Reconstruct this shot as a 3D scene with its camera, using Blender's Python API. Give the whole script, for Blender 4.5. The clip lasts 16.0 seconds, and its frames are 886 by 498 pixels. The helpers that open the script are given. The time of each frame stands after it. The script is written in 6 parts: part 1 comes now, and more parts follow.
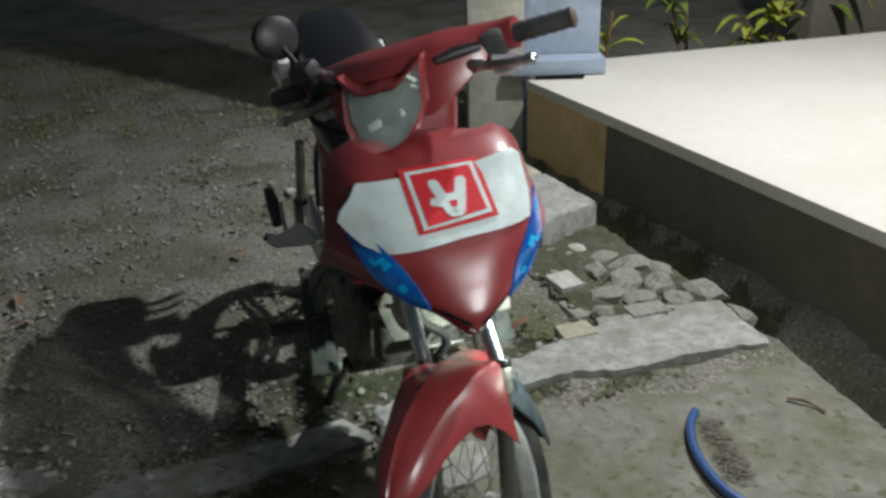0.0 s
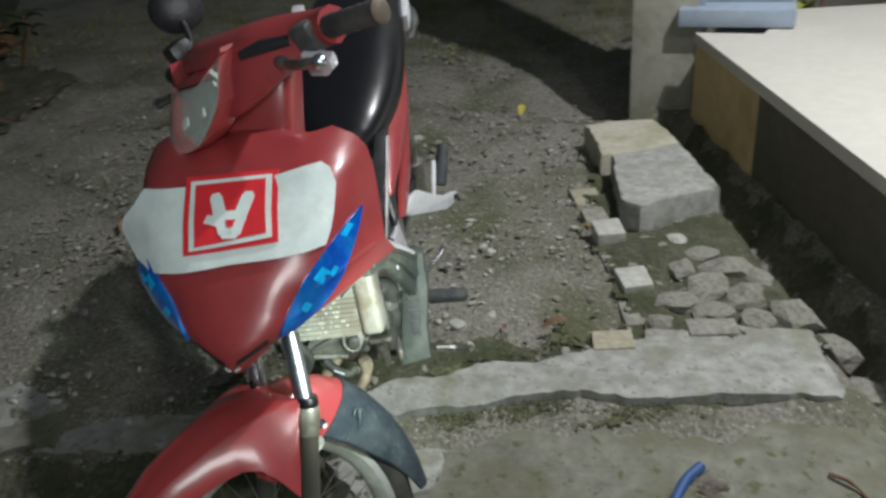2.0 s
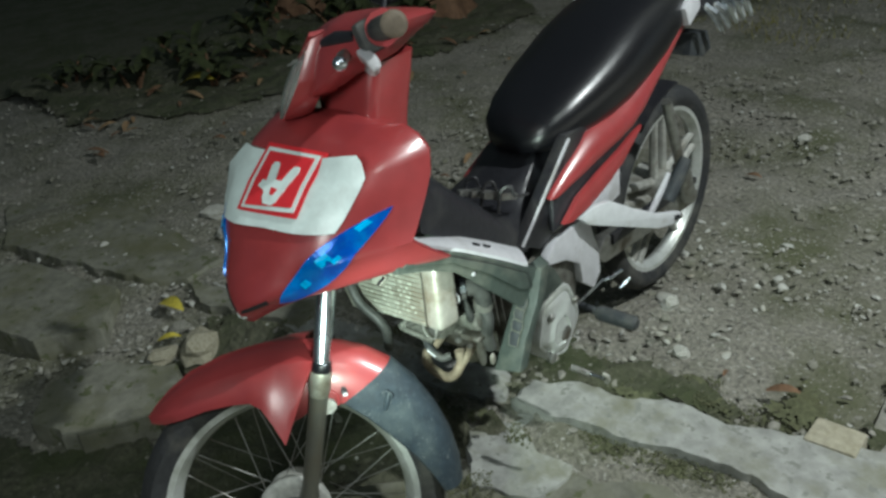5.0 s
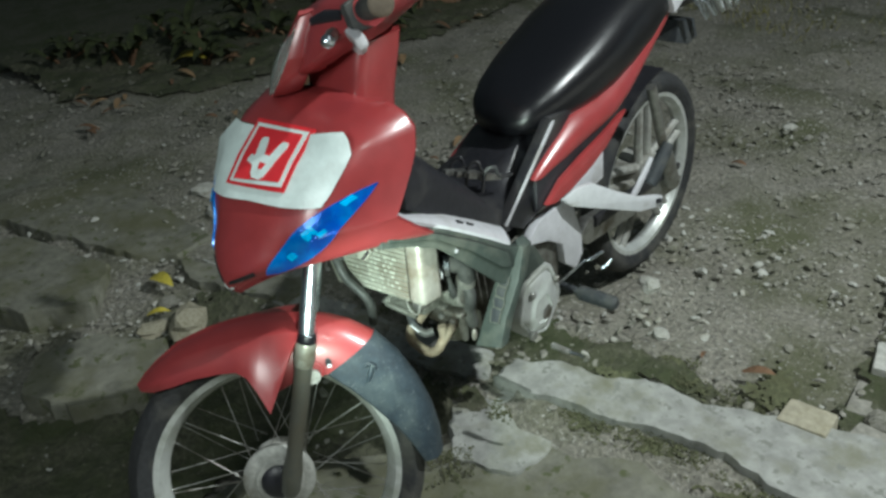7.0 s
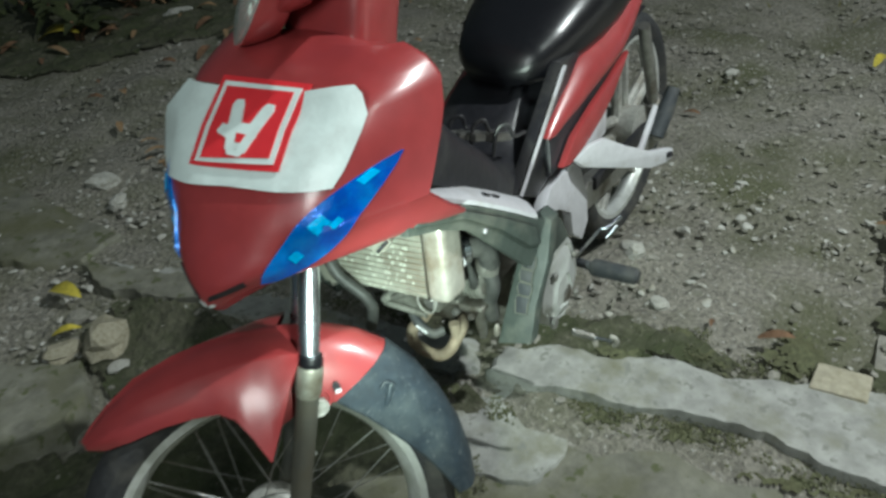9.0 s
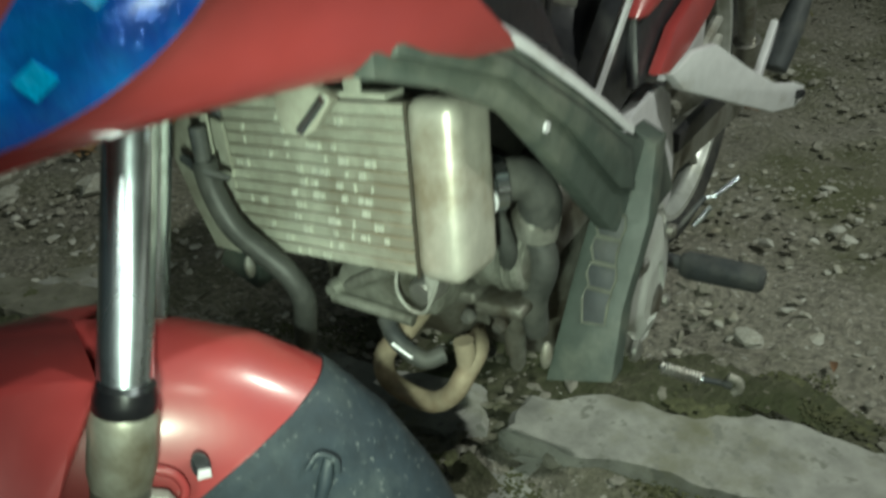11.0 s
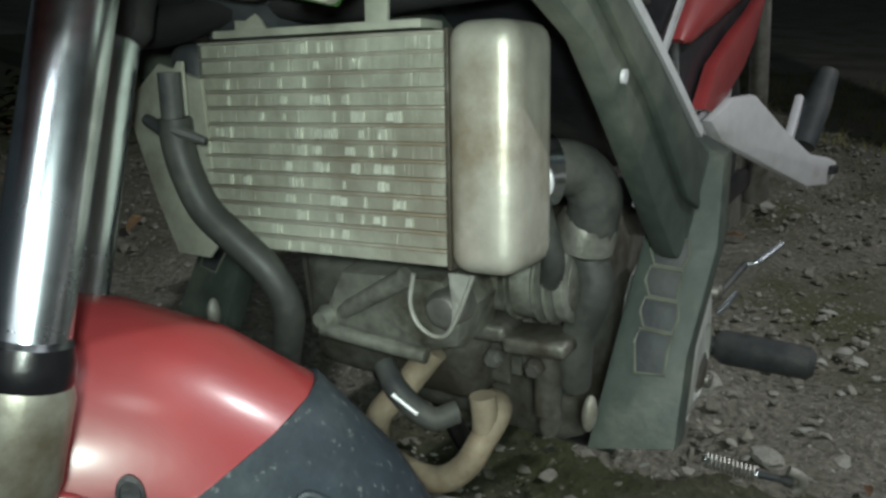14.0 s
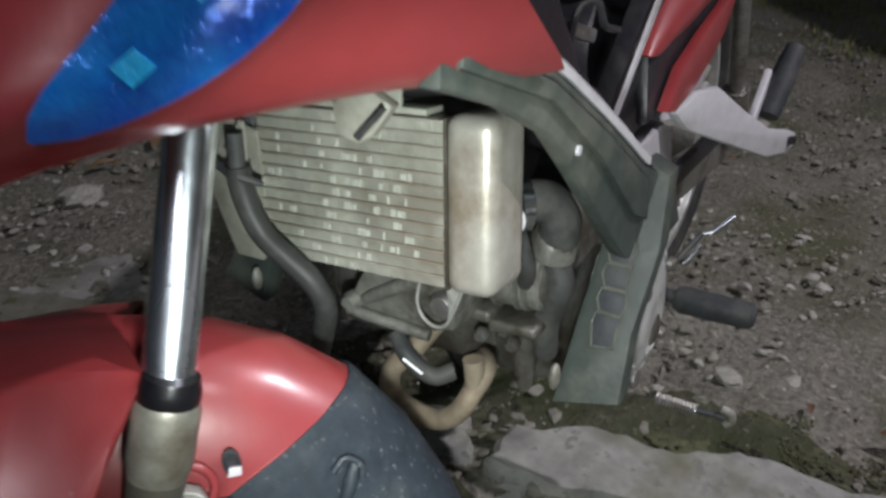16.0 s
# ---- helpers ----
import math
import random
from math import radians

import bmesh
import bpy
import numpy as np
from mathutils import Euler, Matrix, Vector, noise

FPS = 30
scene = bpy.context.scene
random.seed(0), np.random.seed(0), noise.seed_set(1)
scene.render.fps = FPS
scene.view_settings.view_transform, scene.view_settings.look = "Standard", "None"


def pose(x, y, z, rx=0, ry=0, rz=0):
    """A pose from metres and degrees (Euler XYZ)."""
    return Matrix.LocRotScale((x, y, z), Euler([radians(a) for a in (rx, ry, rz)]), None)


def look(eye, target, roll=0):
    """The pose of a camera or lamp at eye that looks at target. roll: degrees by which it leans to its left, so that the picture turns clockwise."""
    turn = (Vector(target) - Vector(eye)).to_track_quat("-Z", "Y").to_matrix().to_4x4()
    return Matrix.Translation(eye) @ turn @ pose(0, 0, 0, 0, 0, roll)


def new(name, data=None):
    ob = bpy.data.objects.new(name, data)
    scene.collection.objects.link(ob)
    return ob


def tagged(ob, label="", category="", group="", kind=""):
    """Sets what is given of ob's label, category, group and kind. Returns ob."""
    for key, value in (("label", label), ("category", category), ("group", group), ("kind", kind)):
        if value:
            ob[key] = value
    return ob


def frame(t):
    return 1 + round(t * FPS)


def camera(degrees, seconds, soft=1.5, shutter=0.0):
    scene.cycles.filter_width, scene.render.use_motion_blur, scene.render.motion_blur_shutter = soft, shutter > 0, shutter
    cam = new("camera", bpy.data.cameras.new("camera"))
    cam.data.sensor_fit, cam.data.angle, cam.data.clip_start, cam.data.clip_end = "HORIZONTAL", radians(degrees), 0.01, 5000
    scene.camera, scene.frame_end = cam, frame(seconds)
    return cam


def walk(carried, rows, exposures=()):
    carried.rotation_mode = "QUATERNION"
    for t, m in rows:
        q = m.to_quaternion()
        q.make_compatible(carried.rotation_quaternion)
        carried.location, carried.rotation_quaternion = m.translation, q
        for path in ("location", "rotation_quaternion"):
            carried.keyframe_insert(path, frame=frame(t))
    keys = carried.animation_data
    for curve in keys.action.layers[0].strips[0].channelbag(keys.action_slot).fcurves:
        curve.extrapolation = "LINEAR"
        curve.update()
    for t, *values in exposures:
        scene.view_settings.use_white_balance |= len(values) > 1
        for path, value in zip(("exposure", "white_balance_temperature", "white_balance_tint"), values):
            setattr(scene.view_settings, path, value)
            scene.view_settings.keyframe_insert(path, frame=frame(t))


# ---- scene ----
cam = camera(56.0, 16.0, soft=2.8, shutter=0.5)
PATH = [
    (0, (0.164, 0.464, 1.204), (0.035, 2.276, 0.366), -1.9),
    (0.5, (0.315, 0.52, 1.202), (0.087, 2.288, 0.295), -3.4),
    (1, (0.516, 0.531, 1.232), (0.003, 2.218, 0.287), -4.5),
    (1.5, (0.654, 0.681, 1.211), (0.062, 2.332, 0.252), -4.0),
    (2, (0.741, 0.829, 1.219), (-0.014, 2.411, 0.256), -5.0),
    (2.5, (0.871, 0.974, 1.219), (-0.148, 2.394, 0.247), -6.5),
    (3, (0.957, 1.103, 1.215), (-0.295, 2.307, 0.222), -6.8),
    (3.5, (0.962, 1.233, 1.214), (-0.355, 2.362, 0.219), -6.9),
    (4, (1.002, 1.275, 1.206), (-0.491, 2.18, 0.228), -8.7),
    (4.2, (1.04, 1.289, 1.219), (-0.511, 2.088, 0.241), -7.8),
    (6.5, (1.193, 1.29, 1.251), (-0.354, 2.07, 0.252), -5.7),
    (7, (1.185, 1.283, 1.246), (-0.35, 2.065, 0.23), -5.5),
    (7.5, (1.152, 1.258, 1.237), (-0.342, 2.094, 0.203), -5.7),
    (8, (1.071, 1.175, 1.244), (-0.341, 2.108, 0.178), -4.8),
    (8.5, (0.969, 1.147, 1.189), (-0.409, 2.118, 0.113), -5.4),
    (8.7, (0.933, 1.18, 1.167), (-0.429, 2.151, 0.071), -5.7),
    (10.8, (0.529, 1.478, 0.801), (-0.839, 2.554, -0.184), -2.7),
    (11, (0.511, 1.485, 0.753), (-0.869, 2.552, -0.225), -3.0),
    (11.5, (0.473, 1.494, 0.668), (-0.907, 2.588, -0.279), -2.0),
    (12, (0.45, 1.502, 0.64), (-0.934, 2.663, -0.218), -1.3),
    (12.5, (0.437, 1.503, 0.633), (-0.94, 2.696, -0.191), -0.8),
    (13, (0.429, 1.5, 0.628), (-0.962, 2.713, -0.144), -0.3),
    (13.5, (0.424, 1.496, 0.625), (-1.0, 2.736, -0.034), 0.5),
    (14, (0.426, 1.501, 0.623), (-1.002, 2.743, -0.023), 0.6),
    (14.5, (0.43, 1.502, 0.629), (-0.992, 2.75, -0.021), 0.7),
    (15, (0.441, 1.504, 0.629), (-0.979, 2.754, -0.022), 0.6),
    (15.5, (0.465, 1.481, 0.655), (-0.929, 2.712, -0.082), 1.3),
    (16, (0.5, 1.443, 0.748), (-0.857, 2.602, -0.155), 1.1),
]
walk(cam, [(t, look(eye, target, roll)) for t, eye, target, roll in PATH],
     exposures=[(0, 0.4, 6500, 10), (2.5, 0.2, 6500, 8), (4.2, 0.2, 6350, 0), (8.7, 0.36, 6300, 0), (10.8, -0.35, 7000, -6), (11.5, -0.3, 7100, -15), (12, -0.5, 7000, -11), (12.5, -0.6, 6700, -2), (13, -0.68, 6550, 5), (13.5, -0.76, 6500, 7), (15.2, -0.92, 6500, 9), (15.6, -0.9, 6500, 11), (16, -0.5, 6500, 22)])

# ---- light: a lamp on the porch of the house, an added soft fill, fixed stand-ins for a light carried with the camera, a dark night sky ----
world = bpy.data.worlds.new("night")
scene.world = world
world.use_nodes = True
world.node_tree.nodes["Background"].inputs[0].default_value = (0.6, 0.75, 0.85, 1)
world.node_tree.nodes["Background"].inputs[1].default_value = 0.05


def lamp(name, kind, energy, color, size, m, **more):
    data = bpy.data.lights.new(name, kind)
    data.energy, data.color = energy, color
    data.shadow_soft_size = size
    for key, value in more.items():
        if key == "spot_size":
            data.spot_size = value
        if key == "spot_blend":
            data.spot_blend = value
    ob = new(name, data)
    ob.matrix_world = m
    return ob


lamp("porch_lamp", "POINT", 265, (0.97, 0.98, 1.0), 0.035, pose(1.5, 3.25, 2.75))
# weak fill lamp added to lift the shade; no such lamp is known
lamp("soft_fill", "POINT", 40, (0.96, 1.0, 0.98), 0.13, pose(2.05, 1.85, 2.95))
# two fixed fill lamps stand in for one light carried with the camera
lamp("camera_fill_wide", "POINT", 22, (0.97, 1.0, 1.0), 0.16, pose(0.82, 0.80, 1.36))
lamp("camera_fill_close", "SPOT", 17.5, (0.86, 1.0, 0.91), 0.012, look((0.468, 1.470, 0.652), (0.11, 1.80, 0.46)), spot_size=1.25, spot_blend=1.0)

# ---- materials ----


def material(name, color, rough=0.5, metal=0.0, vary=0.15, grain=60.0, bump=0.15, stain=None, stain_scale=4.0, stain_at=0.55, coat=0.0, clear=0.0, distort=0.01, spots=None, spot_scale=120.0, spot_at=0.68, shine=0.5):
    """A surface with variation at two scales: grain and stains, and a fine relief."""
    mat = bpy.data.materials.new(name)
    mat.use_nodes = True
    tree = mat.node_tree
    n, link = tree.nodes, tree.links.new
    bsdf = n["Principled BSDF"]
    place = n.new("ShaderNodeTexCoord").outputs["Object"]

    def noise_at(scale, detail=6.0, roughness=0.6):
        t = n.new("ShaderNodeTexNoise")
        link(place, t.inputs["Vector"])
        t.inputs["Scale"].default_value, t.inputs["Detail"].default_value, t.inputs["Roughness"].default_value = scale, detail, roughness
        return t.outputs["Fac"]

    def ramp(fac, lo, hi):
        r = n.new("ShaderNodeMapRange")
        link(fac, r.inputs["Value"])
        r.inputs["From Min"].default_value, r.inputs["From Max"].default_value = lo, hi
        return r.outputs["Result"]

    def blend(fac, a, b):
        m = n.new("ShaderNodeMix")
        m.data_type = "RGBA"
        link(fac, m.inputs[0])
        for socket, value in ((m.inputs[6], a), (m.inputs[7], b)):
            if isinstance(value, tuple):
                socket.default_value = (*value, 1)
            else:
                link(value, socket)
        return m.outputs[2]

    fine = noise_at(grain)
    dark = tuple(c * (1 - vary) for c in color)
    light = tuple(min(1, c * (1 + vary)) for c in color)
    base = blend(ramp(fine, 0.3, 0.7), dark, light)
    if stain:
        base = blend(ramp(noise_at(stain_scale, 8.0, 0.65), stain_at - 0.08, stain_at + 0.12), base, stain)
    if spots:
        base = blend(ramp(noise_at(spot_scale, 3.0), spot_at - 0.02, spot_at + 0.05), base, spots)
    link(base, bsdf.inputs["Base Color"])
    bsdf.inputs["Metallic"].default_value = metal
    link(blend(noise_at(grain * 0.3), (rough * 0.8,) * 3, (min(1, rough * 1.25),) * 3), bsdf.inputs["Roughness"])
    bsdf.inputs["Coat Weight"].default_value, bsdf.inputs["Coat Roughness"].default_value = coat, 0.2
    bsdf.inputs["Specular IOR Level"].default_value = shine
    bsdf.inputs["Transmission Weight"].default_value = clear
    if bump:
        b = n.new("ShaderNodeBump")
        b.inputs["Strength"].default_value, b.inputs["Distance"].default_value = bump, distort
        link(fine, b.inputs["Height"])
        link(b.outputs["Normal"], bsdf.inputs["Normal"])
    return mat


RED = material("red paint", (0.280, 0.036, 0.038), 0.36, vary=0.1, grain=35, bump=0.03, coat=0.5, stain=(0.265, 0.038, 0.044), stain_scale=9, stain_at=0.56, spots=(0.32, 0.2, 0.18), spot_scale=60, spot_at=0.74)
BLACK = material("black plastic", (0.018, 0.018, 0.022), 0.38, vary=0.25, grain=80, bump=0.1, stain=(0.06, 0.058, 0.055), stain_scale=7, stain_at=0.6)
DUSTY_BLACK = material("dusty black plastic", (0.035, 0.04, 0.045), 0.6, vary=0.25, grain=90, bump=0.12, stain=(0.1, 0.1, 0.09), stain_scale=11, stain_at=0.55)
SEAT = material("seat vinyl", (0.006, 0.006, 0.008), 0.30, vary=0.2, grain=300, bump=0.08, distort=0.002, shine=0.62)
RUBBER = material("tyre rubber", (0.025, 0.026, 0.028), 0.75, vary=0.3, grain=120, bump=0.25, stain=(0.07, 0.068, 0.06), stain_scale=12)
CHROME = material("chrome", (0.72, 0.78, 0.84), 0.24, metal=1.0, vary=0.05, grain=40, bump=0.01, stain=(0.4, 0.42, 0.45), stain_scale=30, stain_at=0.62)
FORK_CHROME = material("fork chrome", (0.70, 0.77, 0.84), 0.26, metal=1.0, vary=0.06, grain=40, bump=0.012, stain=(0.36, 0.39, 0.42), stain_scale=26, stain_at=0.6)
STEEL = material("dull steel", (0.42, 0.42, 0.4), 0.42, metal=0.9, vary=0.2, grain=70, bump=0.08, stain=(0.18, 0.15, 0.12), stain_scale=14)
ALLOY = material("cast alloy", (0.42, 0.42, 0.39), 0.55, metal=0.45, vary=0.2, grain=110, bump=0.2, stain=(0.2, 0.18, 0.14), stain_scale=12, stain_at=0.56)
SILVER = material("silver painted plastic", (0.64, 0.64, 0.67), 0.4, metal=0.2, vary=0.08, grain=60, bump=0.04, stain=(0.38, 0.36, 0.34), stain_scale=12, stain_at=0.62)
FORK_LEG = material("fork leg alloy", (0.15, 0.155, 0.138), 0.42, metal=0.6, vary=0.12, grain=80, bump=0.06, stain=(0.15, 0.14, 0.11), stain_scale=10)
COLLAR = material("worn collar alloy", (0.40, 0.405, 0.35), 0.42, metal=0.6, vary=0.15, grain=60, bump=0.07, stain=(0.16, 0.14, 0.1), stain_scale=14)
CORE = material("radiator fins", (0.40, 0.41, 0.35), 0.5, metal=0.35, vary=0.22, grain=45, bump=0.1, stain=(0.24, 0.23, 0.19), stain_scale=16, stain_at=0.52)
TANK = material("radiator tank alloy", (0.45, 0.435, 0.385), 0.45, metal=0.45, vary=0.15, grain=60, bump=0.07, stain=(0.27, 0.23, 0.17), stain_scale=16, stain_at=0.52)
FRAME_PAINT = material("dusty frame paint", (0.047, 0.060, 0.053), 0.55, vary=0.2, grain=70, bump=0.1, stain=(0.125, 0.133, 0.110), stain_scale=10, stain_at=0.54)
PALE_EDGE = material("pale frame edge", (0.15, 0.158, 0.128), 0.5, vary=0.2, grain=70, bump=0.08, stain=(0.08, 0.085, 0.07), stain_scale=40, stain_at=0.5)
ENGINE = material("engine metal", (0.2, 0.2, 0.18), 0.5, metal=0.5, vary=0.3, grain=70, bump=0.2, stain=(0.08, 0.07, 0.055), stain_scale=14, stain_at=0.5)
HEAD_ALLOY = material("darker cast alloy", (0.31, 0.315, 0.28), 0.45, metal=0.5, vary=0.25, grain=90, bump=0.2, stain=(0.09, 0.085, 0.065), stain_scale=18, stain_at=0.52)
RIM = material("rim metal", (0.62, 0.64, 0.62), 0.36, metal=0.45, vary=0.12, grain=50, bump=0.05, stain=(0.34, 0.36, 0.3), stain_scale=9, stain_at=0.58)
RUST = material("rusty exhaust", (0.34, 0.285, 0.21), 0.7, metal=0.2, vary=0.25, grain=50, bump=0.15, stain=(0.2, 0.13, 0.08), stain_scale=15)
HOSE = material("rubber hose", (0.04, 0.042, 0.04), 0.55, vary=0.2, grain=80, bump=0.06, stain=(0.11, 0.11, 0.1), stain_scale=14)
# the paler blue stain imitates highlights inside the lens
BLUE = material("blue reflector lens", (0.0, 0.09, 0.55), 0.14, metal=0.3, vary=0.4, grain=26, bump=0.35, coat=1.0, stain=(0.004, 0.24, 0.78), stain_scale=20, stain_at=0.53)
LENS = bpy.data.materials.new("clear lamp lens")
LENS.use_nodes = True
for key, value in (("Base Color", (0.9, 0.96, 0.92, 1)), ("Roughness", 0.06), ("Transmission Weight", 0.92), ("IOR", 1.35)):
    LENS.node_tree.nodes["Principled BSDF"].inputs[key].default_value = value
# light and dark blotches in place of reflections in the bowl
MIRROR = material("lamp reflector", (0.46, 0.55, 0.50), 0.16, metal=0.8, vary=0.12, grain=16, bump=0.7, distort=0.02, stain=(0.14, 0.19, 0.17), stain_scale=14, stain_at=0.55)
GLINT = material("pale reflector glint", (0.74, 0.80, 0.77), 0.25, metal=0.2, vary=0.08, grain=60, bump=0.05)
PAPER = material("white tape", (0.66, 0.76, 0.74), 0.35, vary=0.05, grain=40, bump=0.12, stain=(0.55, 0.62, 0.6), stain_scale=18)
PRINT_RED = material("red print", (0.62, 0.03, 0.04), 0.35, vary=0.08, grain=40, bump=0.08)
GRAVEL = material("gravel ground", (0.245, 0.232, 0.195), 0.9, vary=0.5, grain=75, bump=0.8, distort=0.02, stain=(0.12, 0.125, 0.07), stain_scale=2.2, stain_at=0.52, spots=(0.42, 0.41, 0.37), spot_scale=85, spot_at=0.62)
STONE = material("grey stone", (0.28, 0.27, 0.235), 0.85, vary=0.3, grain=60, bump=0.4, stain=(0.13, 0.13, 0.085), stain_scale=9)
PALE_STONE = material("pale stone", (0.47, 0.47, 0.43), 0.85, vary=0.2, grain=60, bump=0.35, stain=(0.3, 0.28, 0.22), stain_scale=9)
BRICK = material("old brick", (0.4, 0.37, 0.28), 0.9, vary=0.2, grain=70, bump=0.4, stain=(0.24, 0.22, 0.14), stain_scale=11)
SLAB = material("old concrete", (0.335, 0.338, 0.315), 0.85, vary=0.28, grain=24, bump=0.45, stain=(0.2, 0.2, 0.14), stain_scale=7, stain_at=0.57, spots=(0.22, 0.225, 0.2), spot_scale=42, spot_at=0.61)
MOSSY_SLAB = material("mossy concrete", (0.19, 0.188, 0.152), 0.9, vary=0.3, grain=26, bump=0.45, stain=(0.13, 0.13, 0.075), stain_scale=4.5, stain_at=0.52, spots=(0.1, 0.11, 0.055), spot_scale=30, spot_at=0.60)
MOSS = material("moss", (0.105, 0.112, 0.058), 0.95, vary=0.5, grain=90, bump=0.7, stain=(0.09, 0.09, 0.045), stain_scale=12)
PORCH_TOP = material("porch screed", (0.64, 0.615, 0.55), 0.7, vary=0.05, grain=25, bump=0.05, stain=(0.6, 0.57, 0.5), stain_scale=1.6)
CREAM = material("cream wall", (0.66, 0.5, 0.26), 0.75, vary=0.08, grain=20, bump=0.06, stain=(0.45, 0.33, 0.15), stain_scale=3)
DARK_WALL = material("dark rendered wall", (0.13, 0.118, 0.09), 0.85, vary=0.15, grain=25, bump=0.12, stain=(0.1, 0.1, 0.07), stain_scale=2.5)
GREY_BLUE = material("grey blue paint", (0.30, 0.36, 0.44), 0.6, vary=0.08, grain=25, bump=0.06, stain=(0.2, 0.23, 0.27), stain_scale=4)
PILLAR = material("grey plaster", (0.4, 0.39, 0.33), 0.85, vary=0.1, grain=30, bump=0.12, stain=(0.24, 0.24, 0.17), stain_scale=3)
# one dark tone for mossy soil and for ground darkened in place of shade
SHADED_SOIL = material("dark mossy soil", (0.092, 0.092, 0.06), 0.95, vary=0.5, grain=60, bump=0.7, distort=0.02, stain=(0.055, 0.066, 0.028), stain_scale=6, stain_at=0.5, spots=(0.2, 0.19, 0.15), spot_scale=70, spot_at=0.66)
LEAF = material("green leaf", (0.12, 0.17, 0.025), 0.5, vary=0.3, grain=20, bump=0.1)
# leaf green with the shade at the back of the yard mixed in
SHADED_LEAF = material("shaded leaf", (0.045, 0.055, 0.02), 0.6, vary=0.4, grain=20, bump=0.1)
DRY_LEAF = material("yellow dry leaf", (0.5, 0.42, 0.06), 0.6, vary=0.25, grain=40, bump=0.1)
TAN_LEAF = material("tan dry leaf", (0.26, 0.17, 0.09), 0.75, vary=0.35, grain=30, bump=0.2)
BARK = material("brown bark", (0.16, 0.09, 0.05), 0.85, vary=0.35, grain=30, bump=0.5)
STRAP = material("blue plastic", (0.04, 0.10, 0.26), 0.35, vary=0.1, grain=40, bump=0.05)
BRISTLE = material("grey bristle", (0.16, 0.14, 0.11), 0.9, vary=0.3, grain=80, bump=0.3)
CABLE = material("black cable", (0.015, 0.015, 0.016), 0.45, vary=0.2, grain=60, bump=0.05)
PINK = material("red plastic cap", (0.6, 0.06, 0.08), 0.4, vary=0.1, grain=40, bump=0.05)
BRASS_END = material("worn brown grip end", (0.10, 0.078, 0.055), 0.7, vary=0.3, grain=60, bump=0.2)
GREEN = material("green wire sleeve", (0.08, 0.4, 0.05), 0.45, vary=0.1, grain=40, bump=0.05)

# ---- mesh helpers ----


def link_mesh(name, bm, mat, smooth=True):
    mesh = bpy.data.meshes.new(name)
    bmesh.ops.recalc_face_normals(bm, faces=bm.faces)
    bm.to_mesh(mesh)
    bm.free()
    mesh.materials.append(mat)
    if smooth:
        mesh.polygons.foreach_set("use_smooth", [True] * len(mesh.polygons))
        mesh.set_sharp_from_angle(angle=radians(38))
    return new(name, mesh)


def part(name, bm, mat, parent, label="", smooth=True):
    ob = link_mesh(name, bm, mat, smooth)
    ob.parent = parent
    if label:
        ob["label"] = label
    return ob


def thing(name, label, category, m=None, group="", kind=""):
    ob = new(name)
    ob.empty_display_size = 0.05
    if m is not None:
        ob.matrix_world = m
    return tagged(ob, label, category, group, kind)


def rings(bm, loops, closed=True, caps=True):
    """Joins loops of points, each as long as the others, into a skin."""
    vs = [[bm.verts.new(p) for p in loop] for loop in loops]
    n = len(vs[0])
    for a, b in zip(vs, vs[1:]):
        for i in range(n if closed else n - 1):
            j = (i + 1) % n
            bm.faces.new((a[i], a[j], b[j], b[i]))
    if caps and closed:
        bm.faces.new(vs[0][::-1])
        bm.faces.new(vs[-1])
    return bm


def tube(bm, points, radius, sides=10, closed=False):
    """A round bar along points; radius is one number or one for each point."""
    pts = [Vector(p) for p in points]
    radii = radius if isinstance(radius, (list, tuple)) else [radius] * len(pts)
    loops, side = [], None
    for i, p in enumerate(pts):
        a, b = (pts[i - 1], pts[(i + 1) % len(pts)]) if closed else (pts[max(i - 1, 0)], pts[min(i + 1, len(pts) - 1)])
        way = (b - a).normalized()
        if side is None:
            side = way.orthogonal().normalized()
        side = (side - way * side.dot(way)).normalized()
        other = way.cross(side)
        loops.append([p + radii[i] * (math.cos(w) * side + math.sin(w) * other) for w in (2 * math.pi * k / sides for k in range(sides))])
    if closed:
        loops.append(loops[0])
        rings(bm, loops, caps=False)
        bmesh.ops.remove_doubles(bm, verts=bm.verts, dist=1e-5)
        return bm
    return rings(bm, loops)


def curve(points, steps=8):
    """A smooth line through points."""
    p = [Vector(q) for q in points]
    p = [2 * p[0] - p[1]] + p + [2 * p[-1] - p[-2]]
    out = []
    for i in range(1, len(p) - 2):
        for k in range(steps):
            t = k / steps
            out.append(0.5 * (2 * p[i] + (p[i + 1] - p[i - 1]) * t + (2 * p[i - 1] - 5 * p[i] + 4 * p[i + 1] - p[i + 2]) * t * t + (3 * p[i] - p[i - 1] - 3 * p[i + 1] + p[i + 2]) * t ** 3))
    return out + [p[-2]]


def block(bm, size, m=None, bevel=0.004, segments=2):
    """A box with rounded edges."""
    made = bmesh.ops.create_cube(bm, size=1.0)["verts"]
    bmesh.ops.scale(bm, vec=size, verts=made)
    edges = list({e for v in made for e in v.link_edges})
    if bevel:
        done = bmesh.ops.bevel(bm, geom=edges, offset=bevel, segments=segments, affect="EDGES", profile=0.6)
        made = list({v for f in done["faces"] for v in f.verts} | {v for v in made if v.is_valid})
    if m is not None:
        bmesh.ops.transform(bm, matrix=m, verts=made)
    return made


